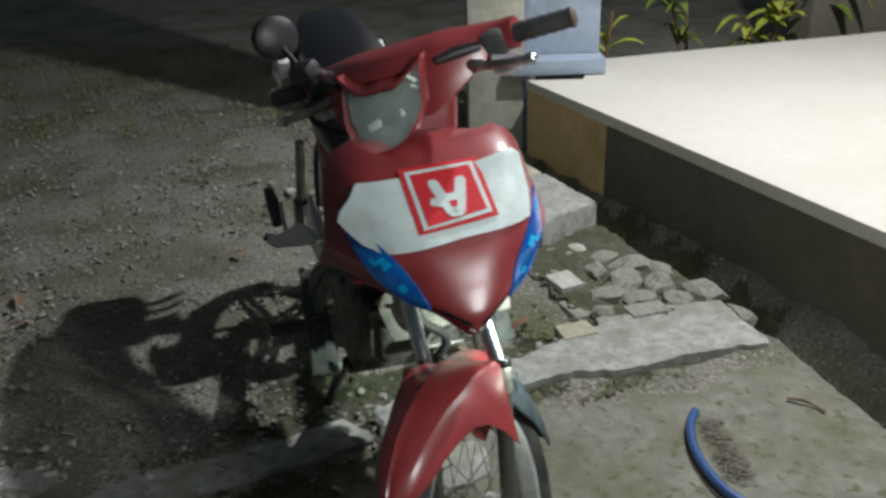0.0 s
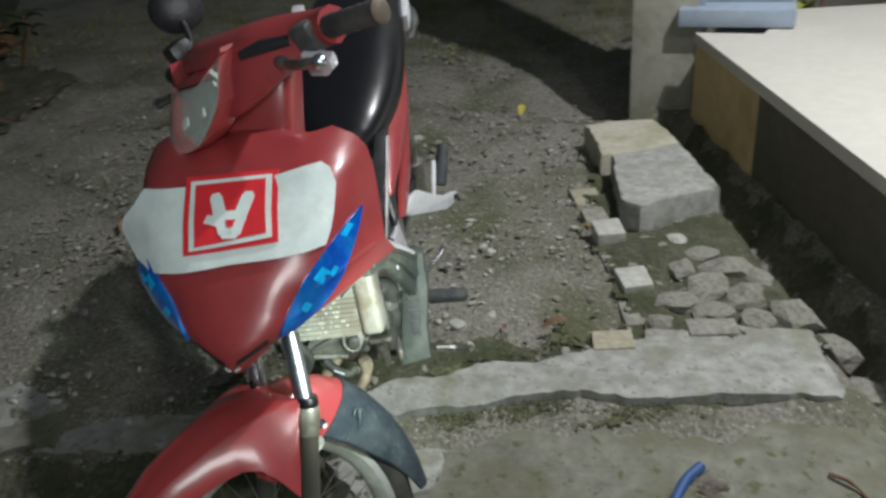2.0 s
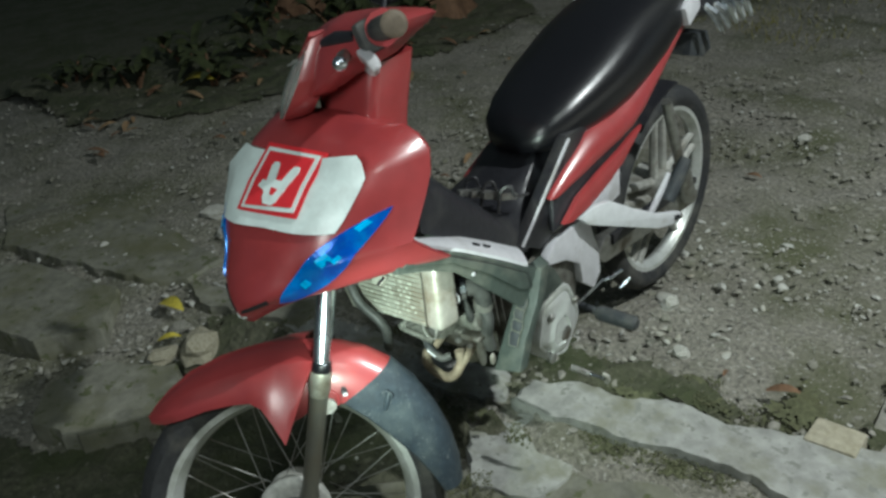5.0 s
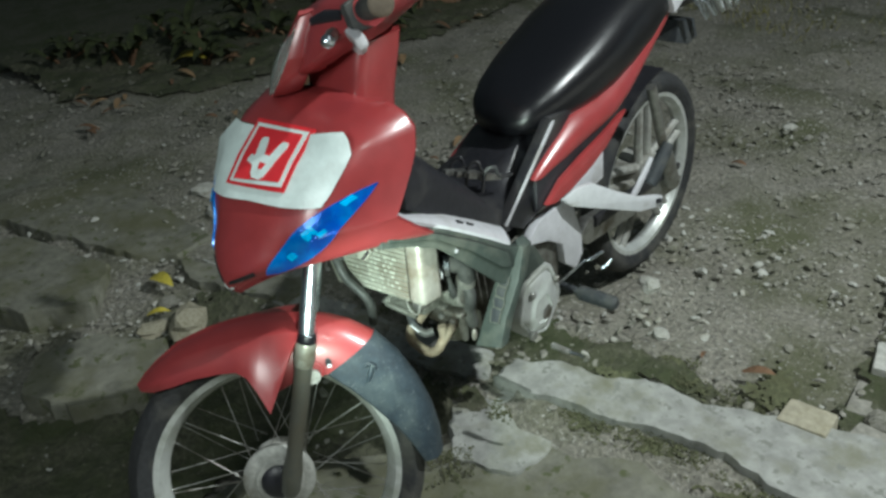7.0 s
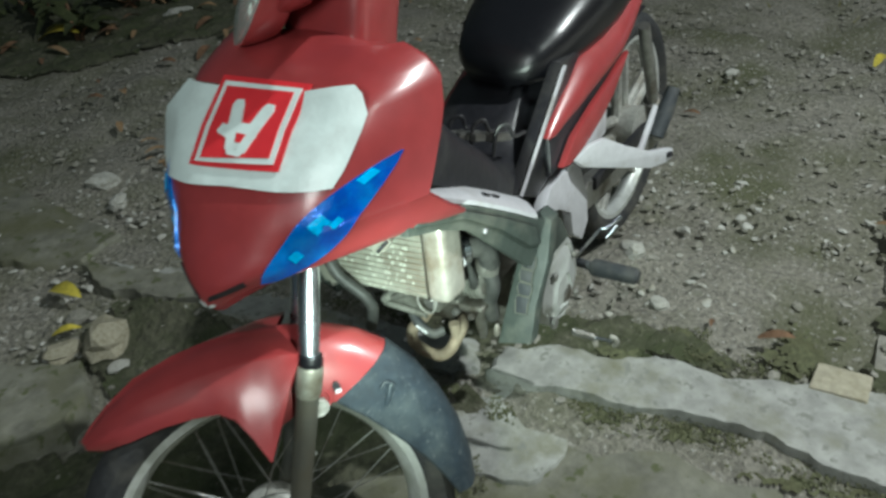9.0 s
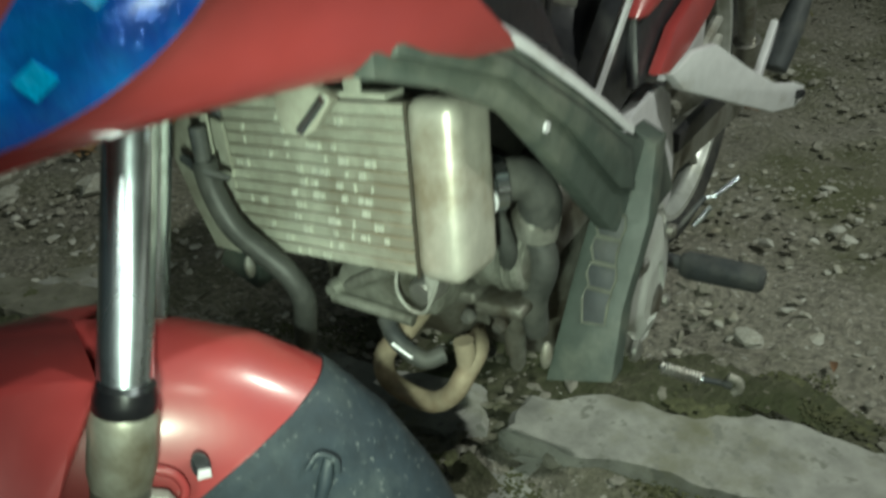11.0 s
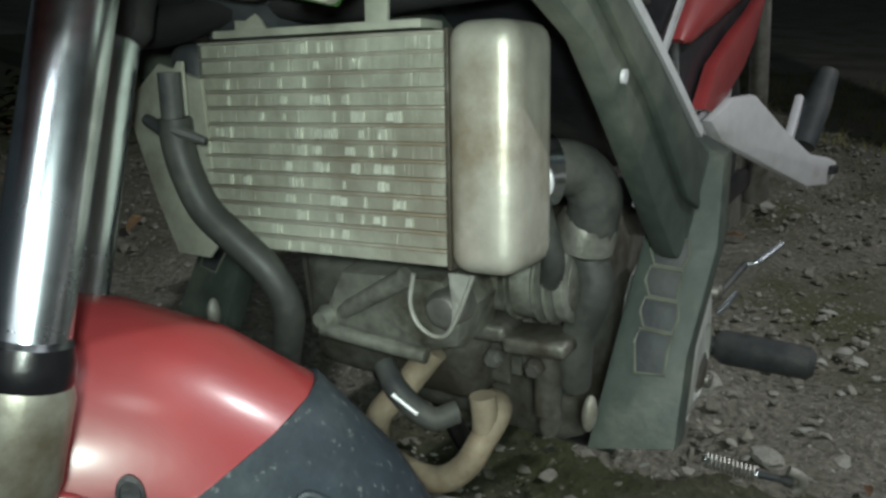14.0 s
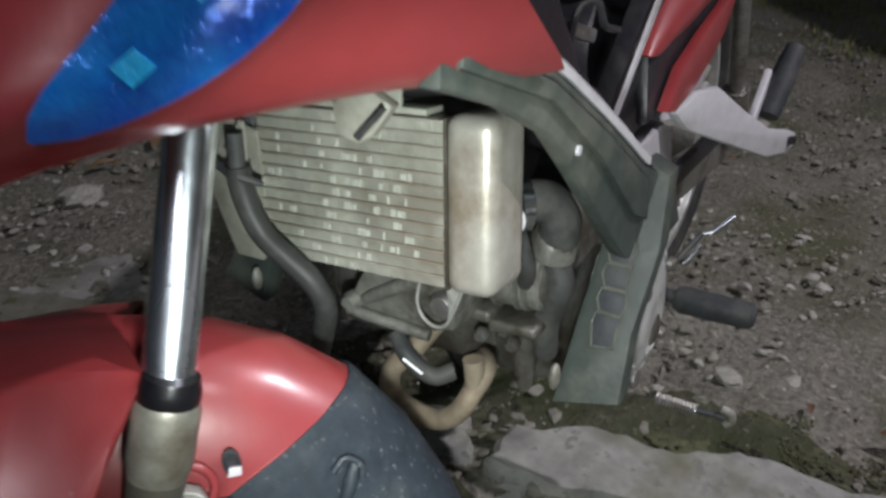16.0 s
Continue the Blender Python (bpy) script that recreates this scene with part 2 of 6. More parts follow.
def lathe(bm, profile, m=None, sides=40, closed=False):
    """Turns a profile of (along, radius) round the x axis."""
    loops = [[Vector((a, r * math.cos(w), r * math.sin(w))) for w in (2 * math.pi * k / sides for k in range(sides))] for a, r in profile]
    if closed:
        loops.append(loops[0])
    if m is not None:
        loops = [[m @ p for p in loop] for loop in loops]
    rings(bm, loops, caps=not closed)
    if closed:
        bmesh.ops.remove_doubles(bm, verts=bm.verts, dist=1e-5)
    return bm


def prism(bm, outline, thickness, place, bevel=0.003):
    """A plate: an outline of (a, b), pushed out both ways; place(a, b, h) gives the point."""
    half = thickness / 2
    top = [bm.verts.new(place(a, b, half)) for a, b in outline]
    low = [bm.verts.new(place(a, b, -half)) for a, b in outline]
    faces = [bm.faces.new(top), bm.faces.new(low[::-1])]
    for i in range(len(outline)):
        j = (i + 1) % len(outline)
        faces.append(bm.faces.new((top[j], top[i], low[i], low[j])))
    bmesh.ops.recalc_face_normals(bm, faces=faces)
    if bevel:
        rim = [e for f in faces[:2] for e in f.edges]
        bmesh.ops.bevel(bm, geom=rim, offset=bevel, segments=2, affect="EDGES", profile=0.6)
    return bm


def table(rows, v):
    """Reads a line of rows (v, a, b, ...) at v, smoothly between rows."""
    keys = [r[0] for r in rows]
    return [float(np.interp(v, keys, [r[k] for r in rows])) for k in range(1, len(rows[0]))]

# ---- the setting: ground, porch, pillar ----


def ground_height(x, y):
    """Gravel, a little lower in front of the slabs and towards the ditch behind."""
    z = 0.0 - 0.06 * max(0.0, min(1.0, (2.05 + 0.45 * x - y) / 0.25))
    z -= 0.025 * max(0.0, y - 2.6)
    # trench beside the porch wall, made deeper so that the gap turns dark
    edge = 4.23 - (x - 0.30) * 1.99
    gap = 1 - min(1.0, abs(y + 0.25 - edge) / 0.22)
    if y < 4.3:
        z -= 0.15 * max(0.0, gap)
    if -1.6 < x < 0.1 and 4.1 < y < 5.0:
        z -= 0.13 * max(0.0, 1 - abs(y - 4.45) / 0.4) * max(0.0, min(1.0, (x + 1.2) / 0.4))
    return z


def make_ground():
    xs = np.concatenate([[-400, -150, -60, -30, -15, -8, -5.5, -4.5, -3.8], np.arange(-3.2, 2.4, 0.045), [3, 4, 6, 10, 20, 60, 150, 400]])
    ys = np.concatenate([[-400, -150, -60, -20, -8, -3, -1, 0, 0.4], np.arange(0.7, 5.4, 0.045), [5.8, 6.3, 7, 8, 10, 14, 20, 40, 100, 400]])
    verts = []
    for y in ys:
        for x in xs:
            near = -3.3 < x < 2.5 and 0.6 < y < 5.5
            rough = 0.022 * noise.fractal(Vector((x * 5, y * 5, 0.3)), 0.8, 2.0, 4) if near else 0.0
            verts.append((x, y, max(-0.4, ground_height(x, y) if near else -0.06 if y > 0 else -0.05) + rough - 0.008))
    w = len(xs)
    faces = [(j * w + i, j * w + i + 1, (j + 1) * w + i + 1, (j + 1) * w + i) for j in range(len(ys) - 1) for i in range(w - 1)]
    mesh = bpy.data.meshes.new("ground")
    mesh.from_pydata(verts, [], faces)
    mesh.polygons.foreach_set("use_smooth", [True] * len(mesh.polygons))
    mesh.materials.append(GRAVEL)
    return tagged(new("ground", mesh), "bare gravel yard with dirt and thin moss", "ground", kind="structure")


ground = make_ground()


def slab_thing(name, outline, top, depth, mat, label, category="slab", kind="", rough=0.006, tilt=(0, 0), bevel=0.008):
    """A cast piece with a broken outline and a worn, uneven top."""
    cx, cy = sum(p[0] for p in outline) / len(outline), sum(p[1] for p in outline) / len(outline)
    edge = []
    for (ax, ay), (bx, by) in zip(outline, outline[1:] + outline[:1]):
        steps = max(1, int(math.hypot(bx - ax, by - ay) / 0.015))
        for k in range(steps):
            t = k / steps
            x, y = ax + (bx - ax) * t, ay + (by - ay) * t
            w = noise.noise_vector(Vector((x * 7, y * 7, top * 9))) * rough * 0.8 + noise.noise_vector(Vector((x * 31, y * 31, 4))) * rough * 0.7
            edge.append((x + w.x, y + w.y))
    bm = bmesh.new()
    levels = []
    for shrink, z in ((1.0, -depth), (1.0, -bevel), (1 - bevel * 0.7 / 0.3, 0.0)):
        levels.append([Vector((cx + (x - cx) * shrink, cy + (y - cy) * shrink, top + z + (x - cx) * tilt[0] + (y - cy) * tilt[1] + (rough * 0.6 * noise.noise(Vector((x * 9, y * 9, 5))) if z > -depth else 0))) for x, y in edge])
    rings(bm, levels)
    bmesh.ops.triangulate(bm, faces=[f for f in bm.faces if len(f.verts) > 4])
    ob = link_mesh(name, bm, mat)
    return tagged(ob, label, category, kind=kind)


EDGE = Vector((0.449, -0.893))


def along(s, off=0.0):
    """A point on the porch's edge, s metres from its far corner, off metres in."""
    p = Vector((0.30, 4.23)) + EDGE * s + Vector((0.893, 0.449)) * off
    return (p.x, p.y)


def porch():
    bm = bmesh.new()
    outline = [along(0), along(7.5), (9.0, -2.4), (9.0, 7.6), (0.62, 4.63), (0.556, 4.24)]
    prism(bm, outline, 0.045, lambda a, b, h: Vector((a, b, 0.2825 + h)), bevel=0.006)
    tagged(link_mesh("porch_floor", bm, PORCH_TOP), "pale smooth concrete porch floor", "porch", kind="structure")
    # the far end is cream, the rest a darker tone
    for name, s0, s1, mat, label, off in (("porch_wall_cream", 0.0, 0.64, CREAM, "cream end of the porch wall, stained below", 0.008), ("porch_wall", 0.64, 7.4, DARK_WALL, "porch wall, darker than its cream end", 0.010)):
        bm = bmesh.new()
        prism(bm, [along(s0, off), along(s1, off), along(s1, 0.2), along(s0, 0.2)], 0.5, lambda a, b, h: Vector((a, b, 0.008 + h)), bevel=0.0)
        tagged(link_mesh(name, bm, mat, False), label, "wall", kind="structure")
    bm = bmesh.new()
    prism(bm, [(0.33, 4.22), (0.60, 4.23), (0.66, 4.60), (0.36, 4.60)], 0.5, lambda a, b, h: Vector((a, b, 0.0 + h)), bevel=0.0)
    tagged(link_mesh("porch_wall_end", bm, GREY_BLUE, False), "grey blue end wall of the porch", "wall", kind="structure")
    bm = bmesh.new()
    block(bm, (9.0, 0.2, 3.6), pose(6.2, 7.2, 1.5, 0, 0, 20))
    tagged(link_mesh("wall_back", bm, DARK_WALL, False), "plain dark house wall", "wall", kind="structure")
    bm = bmesh.new()
    block(bm, (0.2, 9.0, 3.6), pose(6.5, 1.5, 1.7, 0, 0, 0))
    tagged(link_mesh("wall_house", bm, DARK_WALL, False), "plain dark house wall", "wall", kind="structure")


porch()


def pillar():
    root = thing("pillar", "grey plaster pillar with a blue ledge beside the porch", "pillar", pose(0.17, 4.36, 0, 0, 0, 4))
    bm = bmesh.new()
    block(bm, (0.26, 0.26, 3.4), pose(-0.01, 0.1, 1.4), bevel=0.012)
    part("shaft", bm, PILLAR, root, "grey weathered plaster")
    bm = bmesh.new()
    block(bm, (0.03, 0.22, 3.4), pose(0.135, 0.09, 1.4), bevel=0.004)
    part("blue_face", bm, GREY_BLUE, root, "grey blue painted face")
    bm = bmesh.new()
    block(bm, (0.44, 0.30, 0.07), pose(0.27, 0.06, 0.345), bevel=0.008)
    part("ledge", bm, GREY_BLUE, root, "grey blue painted ledge")
    bm = bmesh.new()
    block(bm, (0.36, 0.26, 0.40), pose(0.30, 0.17, 0.58), bevel=0.01)
    part("plinth", bm, GREY_BLUE, root, "pale blue plinth")


pillar()

YELLOW_SLAB = material("yellowed concrete", (0.46, 0.44, 0.36), 0.85, vary=0.15, grain=45, bump=0.3, stain=(0.3, 0.28, 0.18), stain_scale=5)
# ---- slabs, blocks, bricks beside the porch ----
slab_thing("concrete_strip", [(-0.109, 2.036), (-0.01, 2.068), (0.068, 2.127), (0.152, 2.162), (0.215, 2.211), (0.29, 2.25), (0.378, 2.283), (0.47, 2.290), (0.70, 2.380), (0.89, 2.438), (0.897, 2.483), (0.828, 2.672), (0.664, 2.652), (0.558, 2.605), (0.44, 2.510), (0.365, 2.463), (0.27, 2.398), (0.226, 2.348), (0.144, 2.336), (0.089, 2.305), (0.038, 2.241), (-0.04, 2.209), (-0.141, 2.127)], 0.014, 0.12, SLAB, "broken grey concrete strip edged with moss", rough=0.015)
slab_thing("concrete_paving", [(-0.03, 2.08), (-0.02, 1.80), (-0.2, 1.5), (0.0, 0.9), (0.9, 0.2), (1.7, 0.3), (1.13, 1.95), (0.95, 2.49), (0.5, 2.34), (0.2, 2.22)], -0.022, 0.1, MOSSY_SLAB, "worn concrete paving slab with moss and dirt", rough=0.01)
slab_thing("concrete_strip", [(-1.05, 1.93), (-1.10, 1.62), (-0.85, 1.68), (-0.55, 1.80), (-0.25, 1.93), (-0.13, 2.03), (-0.2, 2.10), (-0.45, 1.96), (-0.7, 1.86)], 0.0, 0.1, SLAB, "pale broken concrete kerb strip under the motorcycle", rough=0.02)
slab_thing("broken_slab", [(-0.758, 1.07), (-0.911, 1.126), (-0.908, 1.255), (-0.776, 1.436), (-0.656, 1.40), (-0.594, 1.337), (-0.624, 1.17)], -0.012, 0.08, MOSSY_SLAB, "flat broken concrete slab lying in gravel", rough=0.02)
slab_thing("broken_slab", [(-2.25, 1.14), (-1.98, 1.50), (-1.44, 1.63), (-1.19, 1.70), (-1.14, 1.57), (-1.26, 1.44), (-1.85, 1.10)], 0.004, 0.1, MOSSY_SLAB, "large flat broken concrete slab lying in gravel", rough=0.014, tilt=(0.02, 0.01))
slab_thing("broken_slab", [(-1.13, 1.56), (-0.95, 1.70), (-0.76, 1.86), (-0.70, 1.75), (-1.0, 1.56)], 0.012, 0.09, MOSSY_SLAB, "narrow broken concrete slab lying in gravel", rough=0.02)
slab_thing("broken_slab", [(-1.85, 0.85), (-1.62, 1.18), (-1.25, 1.38), (-1.05, 1.30), (-1.12, 1.12), (-1.45, 0.9)], 0.0, 0.09, MOSSY_SLAB, "mossy broken concrete slab lying in gravel", rough=0.014)
slab_thing("concrete_plate", [(-0.114, 1.968), (-0.086, 2.029), (0.047, 2.110), (0.106, 2.079), (0.14, 1.981), (0.131, 1.915), (0.042, 1.839), (-0.091, 1.917)], -0.014, 0.05, SLAB, "pale broken concrete plate lying beside the front wheel", rough=0.022)
slab_thing("concrete_block", [(-0.03, 3.79), (0.21, 3.90), (0.35, 3.67), (0.115, 3.50)], 0.060, 0.16, YELLOW_SLAB, "pale square concrete block on the gravel", "block", rough=0.012, bevel=0.014)
slab_thing("concrete_block", [(0.15, 3.49), (0.355, 3.64), (0.525, 3.32), (0.32, 3.12), (0.25, 3.16)], 0.070, 0.18, SLAB, "thick grey concrete block with a broken corner", "block", rough=0.012, bevel=0.014)


def brick_thing(x, y, z, turn, size, mat, label, tilt=0.0):
    bm = bmesh.new()
    made = block(bm, size, None, bevel=0.008, segments=2)
    for v in bm.verts:
        v.co += noise.noise_vector(v.co * 22 + Vector((x, y, 0)) * 7) * 0.006
    ob = link_mesh("brick", bm, mat)
    ob.matrix_world = pose(x, y, z - 0.045, tilt, tilt * 0.5, turn)
    return tagged(ob, label, "brick", group="row of bricks beside the porch")


for i, (x, y, turn, size, mat, z) in enumerate([
        (0.385, 2.49, 18, (0.10, 0.085, 0.09), BRICK, 0.02), (0.24, 3.045, 26, (0.085, 0.10, 0.11), PALE_STONE, 0.02), (0.37, 2.785, 28, (0.085, 0.10, 0.11), PALE_STONE, 0.02),
        (0.305, 2.91, 25, (0.09, 0.13, 0.09), STONE, 0.0), (0.415, 2.67, 24, (0.10, 0.12, 0.08), STONE, 0.0), (0.17, 3.17, 30, (0.08, 0.11, 0.09), STONE, 0.0), (0.10, 3.33, 25, (0.09, 0.14, 0.10), BRICK, -0.02), (0.05, 3.48, 25, (0.09, 0.12, 0.09), STONE, -0.03),
        (0.50, 2.55, 12, (0.10, 0.07, 0.07), STONE, 0.02), (0.60, 2.62, 20, (0.12, 0.08, 0.06), STONE, 0.03)]):
    brick_thing(x, y, z, turn, size, mat, "old pale brick set in the ground" if mat is not STONE else "dark weathered brick set in the ground", tilt=(i % 3 - 1) * 3)


def stone_mesh(seed, squash=0.6, detail=2):
    bm = bmesh.new()
    bmesh.ops.create_icosphere(bm, subdivisions=detail, radius=0.5)
    for v in bm.verts:
        p = v.co.normalized()
        r = 0.5 + 0.22 * noise.noise(p * 1.3 + Vector((seed * 3.7, 0, 0))) + 0.07 * noise.noise(p * 4 + Vector((0, seed * 2.3, 0)))
        v.co = Vector((round(p.x * 2.2) / 2.2 * 0.35 + p.x * 0.65, round(p.y * 2.2) / 2.2 * 0.35 + p.y * 0.65, p.z * squash)) * r * 1.15
    return bm


STONES = {}


def rubble(x, y, size, mat, label, z=None, turn=0, group="rubble beside the porch"):
    key = (len(STONES) % 7, mat.name)
    ob = link_mesh("stone", stone_mesh(len(STONES) + 1.0, 0.55 + 0.15 * (len(STONES) % 3)), mat, False)
    STONES[ob.name] = key
    ob.matrix_world = Matrix.LocRotScale((x, y, (ground_height(x, y) if z is None else z) + size * 0.10), Euler((0, 0, radians(turn))), (size * 0.9, size * 0.68, size * 0.55))
    return tagged(ob, label, "stone", group=group)


rng = random.Random(4)
for x, y, s in [(0.52, 3.0, 0.10), (0.60, 2.93, 0.13), (0.48, 2.9, 0.09), (0.44, 3.08, 0.07), (0.56, 2.80, 0.14), (0.66, 2.78, 0.12), (0.50, 2.72, 0.11), (0.70, 2.68, 0.10), (0.78, 2.72, 0.13), (0.59, 2.70, 0.10), (0.40, 3.02, 0.06), (0.88, 2.72, 0.12), (0.96, 2.66, 0.16), (0.68, 2.90, 0.09), (0.47, 2.61, 0.07), (0.36, 3.06, 0.05)]:
    rubble(x, y, s, STONE if rng.random() < 0.9 else PALE_STONE, "rough broken stone lying among bricks", turn=rng.uniform(0, 180))
for x, y, s, mat in [(-1.17, 1.227, 0.13, STONE), (-0.838, 1.509, 0.13, BRICK), (-0.887, 1.42, 0.09, BRICK), (-1.55, 1.77, 0.10, PALE_STONE), (-1.39, 1.756, 0.07, PALE_STONE), (-0.704, 3.708, 0.06, PALE_STONE), (-0.014, 2.461, 0.05, PALE_STONE), (-0.187, 2.579, 0.07, PALE_STONE), (-0.74, 1.50, 0.05, PALE_STONE), (-0.96, 1.49, 0.06, STONE), (-1.3, 1.93, 0.09, PALE_STONE), (-3.0, 2.65, 0.13, PALE_STONE), (-1.24, 1.157, 0.10, STONE)]:
    rubble(x, y, s, mat, "loose pale stone lying on the gravel", turn=rng.uniform(0, 180), group="loose stones on the gravel")


def inside(x, y, outline):
    hit = False
    for (ax, ay), (bx, by) in zip(outline, outline[1:] + outline[:1]):
        if (ay > y) != (by > y) and x < ax + (bx - ax) * (y - ay) / (by - ay):
            hit = not hit
    return hit


RUBBLE_SOIL = [(0.06, 3.58), (0.18, 3.12), (0.33, 2.74), (0.44, 2.50), (0.62, 2.58), (0.86, 2.64), (1.02, 2.70), (0.84, 3.05), (0.62, 3.50), (0.34, 4.10), (0.10, 4.05), (-0.02, 3.84)]
YARD_SHADE = [(-0.95, 1.60), (-0.60, 1.75), (-0.25, 1.90), (-0.07, 1.97), (-0.05, 1.80), (-0.23, 1.50), (-0.03, 0.90), (-0.50, 0.55), (-0.88, 0.95), (-0.66, 1.10), (-0.57, 1.38), (-0.62, 1.46), (-0.82, 1.46)]


def soil_patch(outline, label, seed, mat=None, level=None, name="soil", step=0.012):
    """Dark soil or moss with an uneven rim, lying a finger's width over its bed."""
    lo = [min(p[k] for p in outline) for k in (0, 1)]
    hi = [max(p[k] for p in outline) for k in (0, 1)]
    index, verts, faces = {}, [], []
    nx, ny = int((hi[0] - lo[0]) / step) + 2, int((hi[1] - lo[1]) / step) + 2

    def corner(i, j):
        if (i, j) not in index:
            x, y = lo[0] + i * step, lo[1] + j * step
            index[(i, j)] = len(verts)
            if level is None:
                z = ground_height(x, y) + 0.006 + 0.022 * noise.fractal(Vector((x * 5, y * 5, 0.3)), 0.8, 2.0, 4) + 0.006 * noise.noise(Vector((x * 40, y * 40, seed)))
            else:
                z = level + 0.005 * noise.noise(Vector((x * 22, y * 22, seed))) + 0.003 * noise.noise(Vector((x * 70, y * 70, seed)))
            verts.append((x, y, z))
        return index[(i, j)]

    for i in range(nx):
        for j in range(ny):
            x, y = lo[0] + (i + 0.5) * step, lo[1] + (j + 0.5) * step
            w = noise.noise_vector(Vector((x * 9, y * 9, seed))) * 0.05 + noise.noise_vector(Vector((x * 35, y * 35, seed))) * 0.03
            if level is not None:
                w += noise.noise_vector(Vector((x * 95, y * 95, seed))) * 0.035
            if inside(x + w.x, y + w.y, outline):
                faces.append((corner(i, j), corner(i + 1, j), corner(i + 1, j + 1), corner(i, j + 1)))
    mesh = bpy.data.meshes.new(name)
    mesh.from_pydata(verts, [], faces)
    mesh.polygons.foreach_set("use_smooth", [True] * len(mesh.polygons))
    mesh.materials.append(mat or SHADED_SOIL)
    return tagged(new(name, mesh), label, name, kind="structure")


# real moss, and the porch's shade painted in as a darker tone
soil_patch(RUBBLE_SOIL, "mossy soil under the rubble, the porch's shade in its colour", 1.0)
# mossy ground, its tone also lowered to imitate the dimness below the engine
soil_patch([(-0.25, 2.02), (-0.05, 2.13), (0.10, 2.29), (0.26, 2.37), (0.20, 2.44), (0.0, 2.39), (-0.15, 2.28), (-0.40, 2.28), (-0.52, 2.05)], "mossy soil under the engine, darkened for the dim light there", 9.0)
# the motorcycle's cast shadow, put into the ground's colour
soil_patch(YARD_SHADE, "soil before the kerb strip, the motorcycle's shadow in its colour", 5.0)
MOSS_BANDS = [([(0.03, 2.115), (0.068, 2.135), (0.152, 2.172), (0.215, 2.220), (0.29, 2.260), (0.378, 2.295), (0.47, 2.300), (0.66, 2.375), (0.66, 2.335), (0.47, 2.255), (0.36, 2.225), (0.268, 2.185), (0.153, 2.135), (0.06, 2.085)], -0.010),
              ([(-0.045, 2.256), (0.035, 2.315), (0.075, 2.285), (0.023, 2.223)], 0.006), ([(0.045, 2.405), (0.12, 2.455), (0.215, 2.374), (0.133, 2.345)], 0.006), ([(0.225, 2.523), (0.289, 2.585), (0.335, 2.502), (0.298, 2.456)], 0.008),
              ([(-0.18, 1.98), (-0.11, 2.03), (-0.09, 1.99), (-0.12, 1.92)], -0.010)]
for seed, (outline, level) in enumerate(MOSS_BANDS):
    soil_patch(outline, "dark green moss mat along the broken concrete", 30.0 + seed, MOSS, level, "moss", 0.007)


def scatter():
    """Loose gravel: many small angular stones, one mesh for each tone."""
    r = random.Random(11)
    base = []
    for k in range(6):
        bm = bmesh.new()
        bmesh.ops.create_icosphere(bm, subdivisions=1, radius=0.5)
        co = np.array([(Vector(v.co) * (1 + 0.5 * noise.noise(v.co * 2 + Vector((k * 5.1, 0, 0))))).to_tuple() for v in bm.verts])
        for _ in range(4):
            n = np.array([r.gauss(0, 1) for _ in range(3)])
            n /= np.linalg.norm(n)
            co = co - np.outer(np.maximum(co @ n - r.uniform(0.24, 0.36), 0), n)
        base.append((co, [tuple(v.index for v in f.verts) for f in bm.faces]))
        bm.free()
    for name, mat, count, lo, hi in (("gravel", STONE, 15000, 0.005, 0.036), ("pale_gravel", PALE_STONE, 3200, 0.005, 0.026), ("coarse_gravel", PALE_STONE, 420, 0.014, 0.045)):
        verts, faces = [], []
        n = 0
        while n < count:
            x, y = r.uniform(-4.2, 1.0), r.uniform(0.9, 5.4)
            if r.random() > math.exp(-max(0, abs(x + 0.5) - 0.7) * 0.6) or noise.noise(Vector((x * 1.7, y * 1.7, 2))) < r.uniform(-0.8, 0.3):
                continue
            if y < 4.23 - (x - 0.30) * 1.99 and x > 0.05 and y < 2.15 + 0.55 * x:
                continue
            if x > 0.30 + (4.23 - y) * 0.5:
                continue
            if y < 2.05 + 0.5 * x and x > -0.15:
                continue
            if r.random() < 0.8 and (inside(x, y, YARD_SHADE) or inside(x, y, RUBBLE_SOIL)):
                continue
            if name == "coarse_gravel" and not (-0.50 < x < 0.15 and 2.3 < y < 3.1) and not (-1.7 < x < -0.75 and 1.15 < y < 2.0):
                continue
            s = lo + (hi - lo) * r.random() ** 3.5
            co, fs = r.choice(base)
            turn = np.array(Euler((r.gauss(0, 0.28), r.gauss(0, 0.28), r.uniform(0, 6))).to_matrix())
            p = (co * np.array((s, s * r.uniform(0.45, 1), s * r.uniform(0.2, 0.42)))) @ turn + np.array((x, y, ground_height(x, y) + s * 0.15 - 0.004))
            off = len(verts)
            verts += p.tolist()
            faces += [tuple(i + off for i in f) for f in fs]
            n += 1
        mesh = bpy.data.meshes.new(name)
        mesh.from_pydata(verts, [], faces)
        mesh.materials.append(mat)
        tagged(new(name, mesh), "loose angular gravel stones strewn over dirt", "gravel", kind="stuff")


scatter()


